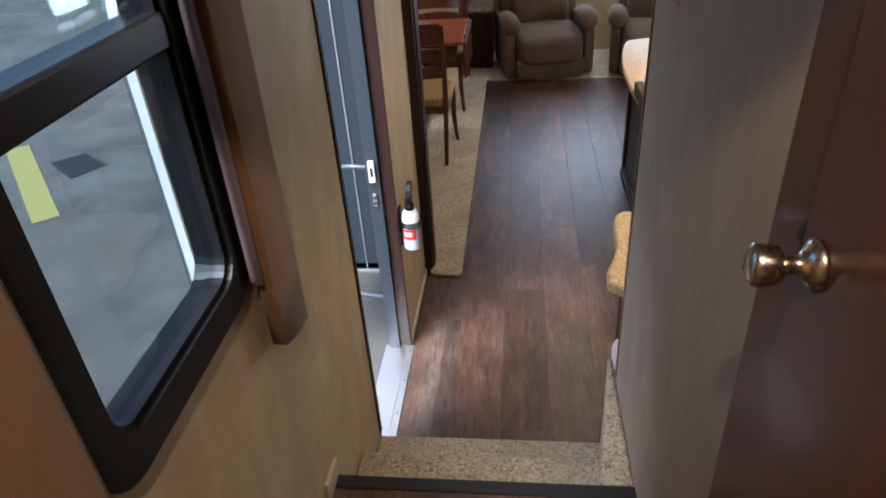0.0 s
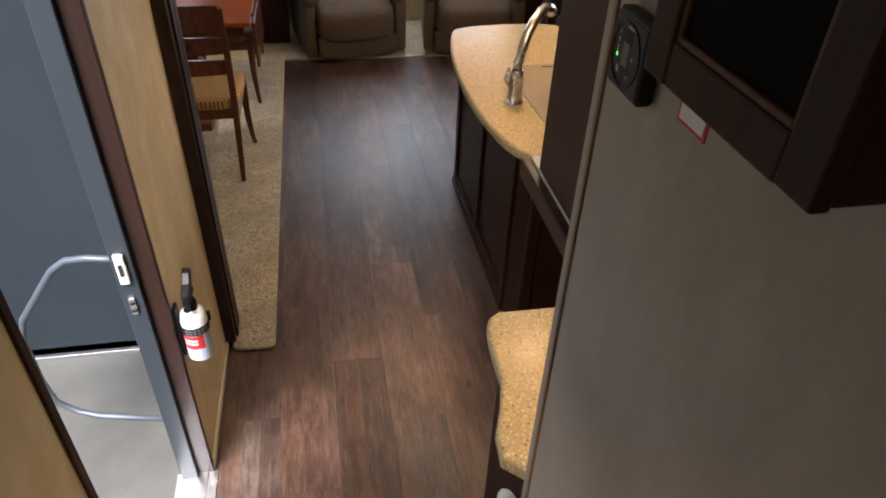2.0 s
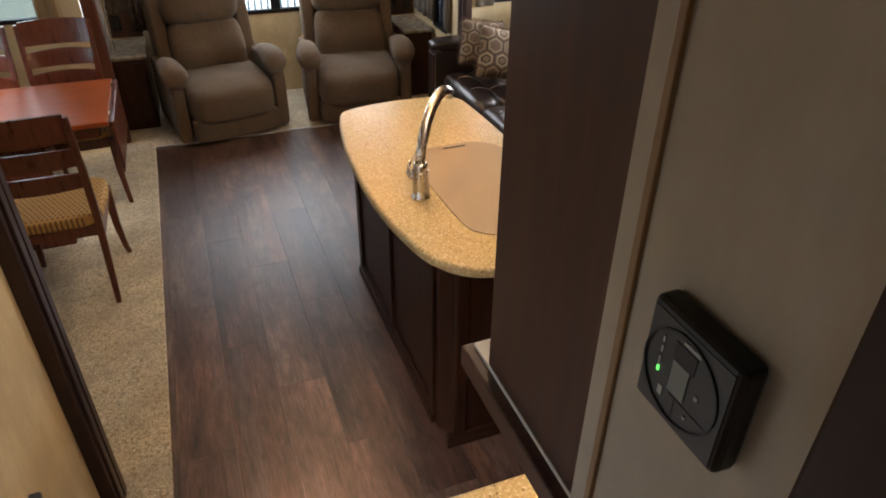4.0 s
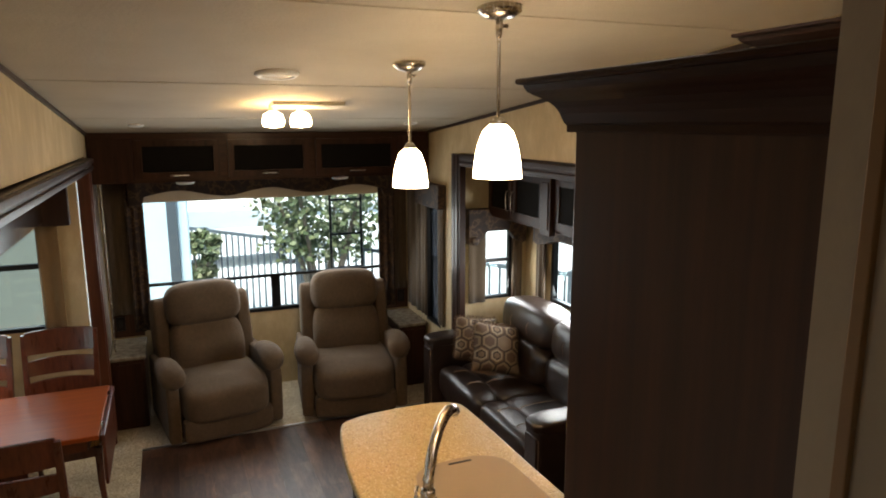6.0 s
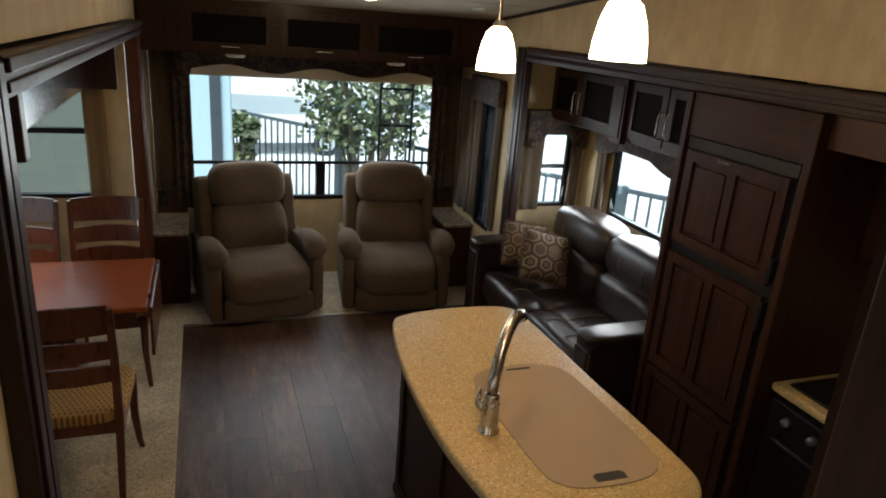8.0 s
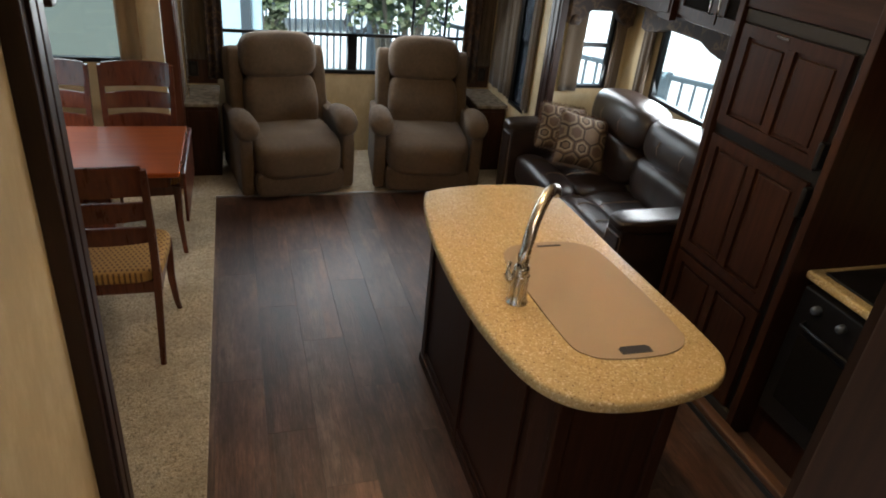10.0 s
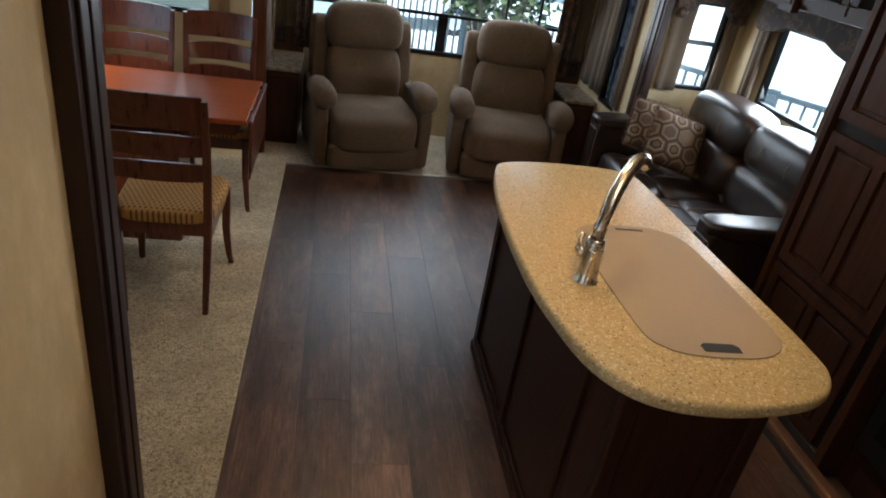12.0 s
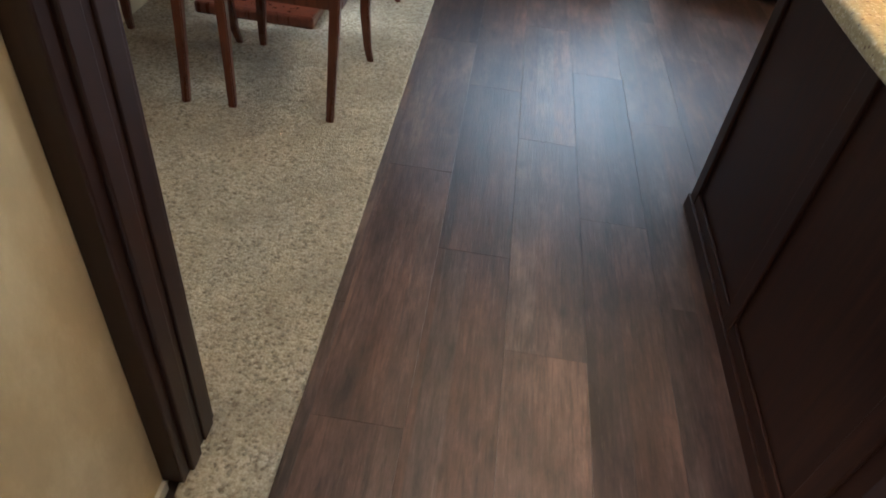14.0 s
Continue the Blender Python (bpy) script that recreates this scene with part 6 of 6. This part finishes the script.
def pendant(x, y, zbot):
    z = ceil_z(y)
    p = thing("pendant_lamp", pose(x, y, 0), "lit pendant lamp with a frosted glass shade and nickel rod", "pendant lamp", "pendants over the island")
    part("canopy", lathe([(0, z + 0.006), (0.068, z + 0.006), (0.066, z - 0.012), (0.045, z - 0.028), (0.012, z - 0.034), (0, z - 0.034)], 28), M_NICKEL, p, smooth=True)
    part("swivel", lathe([(0, z - 0.03), (0.011, z - 0.033), (0.011, z - 0.06), (0.007, z - 0.085), (0, z - 0.085)], 14), M_NICKEL, p, smooth=True)
    part("set_screw", tube([(0.0, 0, z - 0.05), (0.028, 0, z - 0.05)], [0.004, 0.006], 8), M_NICKEL, p)
    part("rod", tube([(0, 0, z - 0.08), (0, 0, zbot + 0.17)], 0.0055, 10), M_NICKEL, p)
    part("cap", lathe([(0, zbot + 0.185), (0.015, zbot + 0.182), (0.024, zbot + 0.168), (0.026, zbot + 0.158), (0, zbot + 0.158)], 20), M_NICKEL, p, smooth=True)
    s = part("shade", lathe([(0.024, zbot + 0.160), (0.046, zbot + 0.140), (0.062, zbot + 0.095), (0.071, zbot + 0.045), (0.0745, zbot), (0.0715, zbot), (0.068, zbot + 0.045), (0.059, zbot + 0.093), (0.043, zbot + 0.136), (0.022, zbot + 0.155)], 32), M_SHADE, p, "glowing frosted glass shade", smooth=True)
    lamp("pendant_bulb", "POINT", pose(x, y, zbot + 0.02), 4.8, WARM, 0.04)
    return p


pendant(1.80, 5.715, 2.183)
pendant(1.81, 6.534, 2.086)
lp = thing("ceiling_lamp", on_ceiling(1.62, 7.72), "double ceiling lamp with two lit glass shades", "ceiling lamp")
part("base", boxes(((-0.20, -0.08, -0.022), (0.20, 0.08, 0.006)), bev=0.008), M_IVORY, lp)
for s in (-1, 1):
    part("holder", lathe([(0, -0.02), (0.018, -0.02), (0.022, -0.05), (0, -0.05)], 14, m=Matrix.Translation((s * 0.075 - 0.115, 0.0, 0))), M_NICKEL, lp)
    part("shade", lathe([(0.02, -0.045), (0.05, -0.062), (0.062, -0.10), (0.055, -0.125), (0, -0.135)], 22, m=Matrix.Translation((s * 0.075 - 0.115, 0.0, 0))), M_BULB, lp, "glowing glass shade", smooth=True)
lamp("ceiling_lamp_light", "POINT", pose(1.52, 7.72, ceil_z(7.72) - 0.17), 1.9, WARM, 0.05)
for x, y, rr, lab in ((1.287, 5.582, 0.095, "round ivory ceiling air vent with slats"), (1.326, 6.83, 0.092, "round closed ivory ceiling vent"), (2.62, 5.25, 0.09, "round white ceiling vent")):
    ve = thing("ceiling_vent", on_ceiling(x, y), lab, "vent", "ceiling vents")
    part("ring", lathe([(0, 0.003), (rr, 0.003), (rr, -0.006), (rr * 0.85, -0.018), (rr * 0.72, -0.012), (rr * 0.70, -0.004), (0, -0.004)], 40), M_WHITE, ve, smooth=True)
    for k in range(-3, 4):
        w = rr * 0.66 * math.sqrt(max(0.05, 1 - (k / 4) ** 2))
        part("slat", boxes(((-w, k * rr * 0.165 - 0.002, -0.013), (w, k * rr * 0.165 + 0.006, -0.0045)), bev=0.001), M_IVORY if k else M_WHITE, ve)
for x, y in ((2.576, 8.68), (0.70, 8.79)):
    sp = thing("ceiling_speaker", on_ceiling(x, y), "small round white ceiling speaker", "speaker", "ceiling speakers")
    part("grille", lathe([(0, 0.003), (0.05, 0.003), (0.048, -0.008), (0.038, -0.014), (0, -0.015)], 28), M_WHITE, sp, smooth=True)
sl = thing("skylight", on_ceiling(1.64, 5.06), "square white skylight with a bright diffuser", "skylight")
part("frame", ring(rounded_rect(-0.23, 0.23, -0.30, 0.30, 0.04), rounded_rect(-0.19, 0.19, -0.26, 0.26, 0.03), -0.016, 0.004, (0, 1, 2)), M_WHITE, sl)
part("diffuser", boxes(((-0.195, -0.265, -0.006), (0.195, 0.265, -0.002))), M_SKYLIGHT, sl, "glowing white diffuser")

# ---------------------------------------------------------------- extinguisher, hallway things
ex = thing("fire_extinguisher", pose(LX + 0.057, 4.963, 0.553) @ Matrix.Scale(0.94, 4), "white fire extinguisher with black nozzle and red label", "fire extinguisher")
part("cylinder", lathe([(0, 0.0), (0.034, 0.0), (0.042, 0.010), (0.042, 0.165), (0.036, 0.195), (0.018, 0.212), (0, 0.214)], 28), M_WHITE, ex, smooth=True)
def wrapped(r, z0, z1, a0, a1, n=14):
    """A thin curved patch round a cylinder between two angles in degrees."""
    bm = bmesh.new()
    rows = []
    for i in range(n + 1):
        a = radians(a0 + (a1 - a0) * i / n)
        rows.append([bm.verts.new((q * math.cos(a), q * math.sin(a), z)) for q, z in ((r, z0), (r + 0.0006, z0), (r + 0.0006, z1), (r, z1))])
    for p, q in zip(rows, rows[1:]):
        for k in range(4):
            bm.faces.new((p[k], p[(k + 1) % 4], q[(k + 1) % 4], q[k]))
    bm.faces.new(rows[0])
    bm.faces.new(rows[-1][::-1])
    bmesh.ops.recalc_face_normals(bm, faces=bm.faces[:])
    return bm


part("label_band", wrapped(0.0422, 0.062, 0.118, -175, -52), M_REDLABEL, ex, "red label block")
part("label_patch", wrapped(0.0422, 0.012, 0.058, -175, -52), M_BLUELABEL, ex, "pale blue lower label")
part("label_text", wrapped(0.0422, 0.012, 0.118, -46, 10), M_MARK, ex, "grey panel of small print")
for z in (0.082, 0.096):
    part("print_bar", wrapped(0.0430, z, z + 0.007, -140, -80), M_WHITE, ex, "white printed bar")
part("strap", lathe([(0.043, 0.124), (0.0465, 0.124), (0.0465, 0.152), (0.043, 0.152)], 28), M_BLACK, ex, "black rubber strap")
for z in (0.130, 0.141):
    for k in range(6):
        part("strap_mark", wrapped(0.0464, z, z + 0.006, -120 + 16 * k, -110 + 16 * k, 3), M_SCREEN, ex)
part("strap_buckle", boxes(((0.030, 0.028, 0.120), (0.046, 0.042, 0.156)), bev=0.003), M_BLACK, ex)
part("valve", lathe([(0, 0.205), (0.022, 0.205), (0.022, 0.235), (0.015, 0.25), (0, 0.25)], 16), M_BLACK, ex)
part("handle", boxes(((-0.012, -0.03, 0.245), (0.012, 0.045, 0.262)), bev=0.004), M_BLACK, ex)
part("lever", prism([(-0.032, 0.258), (0.010, 0.266), (0.042, 0.286), (0.064, 0.312), (0.056, 0.326), (0.036, 0.322), (0.006, 0.300), (-0.036, 0.284)], -0.013, 0.013, 0.004, 3, axes=(1, 2, 0)), M_BLACK, ex, "black squeeze lever")
part("nozzle", tube([(0, -0.015, 0.235), (0.0, -0.05, 0.24)], [0.008, 0.011], 10), M_BLACK, ex)
part("bracket", boxes(((-0.054, -0.02, 0.02), (-0.043, 0.02, 0.22)), bev=0.002), M_BLACK, ex)

mp = thing("monitor_panel", None, "black wall monitor panel with buttons and display", "control panel")
part("body", boxes(((1.178, 3.985, 1.806), (1.1995, 4.071, 1.896)), bev=0.006, seg=3), M_BLACK, mp)
part("face", prism([(3.990, 1.812), (4.066, 1.812), (4.066, 1.890), (3.990, 1.890)], 1.1772, 1.1779, axes=(1, 2, 0)), M_PANELFACE, mp, "charcoal face plate")
part("dial_ring", lathe([(0.0345, 0), (0.0362, 0.0), (0.0362, 0.0014), (0.0345, 0.0014)], 40, m=pose(1.1772, 4.030, 1.851, 0, -90)), M_BLACK, mp)
part("display", boxes(((1.1760, 4.022, 1.838), (1.1773, 4.038, 1.864)), bev=0.0005), M_SCREEN, mp, "small grey display")
part("bezel", boxes(((1.1766, 4.019, 1.864), (1.1773, 4.040, 1.878)), bev=0.0003), M_BLACK, mp)
part("divider", boxes(((1.1768, 3.998, 1.8345), (1.1773, 4.036, 1.8355)), ((1.1768, 4.0295, 1.8165), (1.1773, 4.0305, 1.8345))), M_BLACK, mp)
for y, z, w, h in ((4.025, 1.8815, 0.008, 0.0014), (4.0125, 1.851, 0.0018, 0.0018), (4.044, 1.831, 0.0022, 0.004), (4.0505, 1.852, 0.0010, 0.004), (4.0505, 1.8625, 0.0010, 0.0025), (4.0505, 1.871, 0.0010, 0.0025), (4.018, 1.829, 0.0012, 0.0012)):
    part("mark", boxes(((1.1764, y - w, z - h), (1.1773, y + w, z + h))), M_MARK, mp, "pale printed mark")
part("led", boxes(((1.1762, 4.0496, 1.8435), (1.1773, 4.0514, 1.8475))), M_GREEN_LED, mp, "lit green indicator")
wc = thing("wall_cabinet", None, "dark wood-framed wall cabinet with dark glass", "cabinet")
part("body", boxes(((1.156, 3.662, 1.886), (1.199, 3.914, 2.6)), bev=0.003), M_DARK, wc)
d = part("door", boxes(((1.140, 3.660, 1.884), (1.156, 3.702, 2.6)), ((1.140, 3.874, 1.882), (1.156, 3.916, 2.6)), ((1.141, 3.702, 1.882), (1.156, 3.874, 1.922)), bev=0.003), M_DARK, wc)
part("inner_bead", boxes(((1.144, 3.700, 1.920), (1.152, 3.708, 2.6)), ((1.144, 3.868, 1.920), (1.152, 3.876, 2.6)), ((1.144, 3.706, 1.920), (1.152, 3.870, 1.928)), bev=0.002), M_RED, d)
part("glass_panel", boxes(((1.149, 3.698, 1.918), (1.153, 3.878, 2.6))), M_DARKGLASS, d, "dark glass insert")
lb = thing("sticker", None, "small white sticker with a red border", "label")
part("paper", boxes(((1.1985, 3.875, 1.820), (1.2, 3.931, 1.846))), M_REDLABEL, lb)
part("print", boxes(((1.1978, 3.879, 1.824), (1.1986, 3.927, 1.842))), M_WHITE, lb, "blank white field")
dr = thing("door_2", None, "open dark wooden hallway door with a round knob", "door", kind="structure")
part("leaf", boxes(((1.150, 2.25, 0.585), (1.183, 3.006, 2.55)), bev=0.003), M_DOOR, dr)
part("edge_strip", boxes(((1.184, 2.985, 0.58), (1.1995, 3.165, 2.55)), bev=0.003), M_DOOR, dr)
part("knob", lathe([(0, 0.0), (0.032, 0.0), (0.033, 0.006), (0.022, 0.014), (0.012, 0.022), (0.011, 0.036), (0.022, 0.044), (0.026, 0.054), (0.0265, 0.072), (0.022, 0.078), (0, 0.079)], 28, m=pose(1.1505, 2.965, 1.795, 0, -90) @ Matrix.Scale(0.78, 4)), M_NICKEL, dr, "satin nickel round knob", smooth=True)
part("knob", lathe([(0, 0.0), (0.02, 0.0), (0.02, 0.008), (0, 0.008)], 16, m=pose(1.168, 3.0065, 1.80, -90)), M_BLACKM, dr)
cu = thing("curtain", None, "mauve satin curtain strip with piping", "curtain", "hallway window curtains")
part("cloth", wavy_sheet((LX + 0.030, 3.425), (LX + 0.030, 3.480), 1.44, 2.45, 0.8, 0.006, 24, 0.010, bottom=lambda u: -0.05 * u, normal=(1, 0)), M_CURTAIN_P, cu, smooth=True)
part("piping", tube([(LX + 0.036, 3.425, 1.45), (LX + 0.036, 3.425, 2.45)], 0.005, 8), M_CURTAIN_P, cu, "mauve edge piping")
for y0, y1, z0, lab in ((3.463, 3.60, 1.258, "copper satin curtain panel beside the window"), (2.55, 2.90, 1.0, "copper satin curtain panel of the hallway window")):
    cu = thing("curtain", None, lab, "curtain", "hallway window curtains")
    part("cloth", wavy_sheet((LX + 0.024, y0), (LX + 0.024, y1), z0, 2.45, 0.55 if y0 > 3 else 2.5, 0.006, 30, 0.032, bottom=lambda u: -0.034 * u, normal=(1, 0)), M_CURTAIN_H, cu, smooth=True)

# ladder on the outside of the rear wall
ld = thing("ladder", None, "black metal ladder outside the rear window", "ladder")
for x in (2.245, 2.54):
    part("rail", tube([(x, 10.02, -0.3), (x, 10.02, 2.6)], 0.012, 8), M_BLACK, ld)
for k in range(8):
    part("rung", tube([(2.245, 10.02, -0.2 + 0.325 * k + 0.23), (2.54, 10.02, -0.2 + 0.325 * k + 0.23)], 0.011, 8), M_BLACK, ld)
for z in (0.2, 1.9):
    for x in (2.245, 2.54):
        part("bracket", tube([(x, 9.90, z), (x, 10.02, z)], 0.008, 6), M_BLACK, ld)
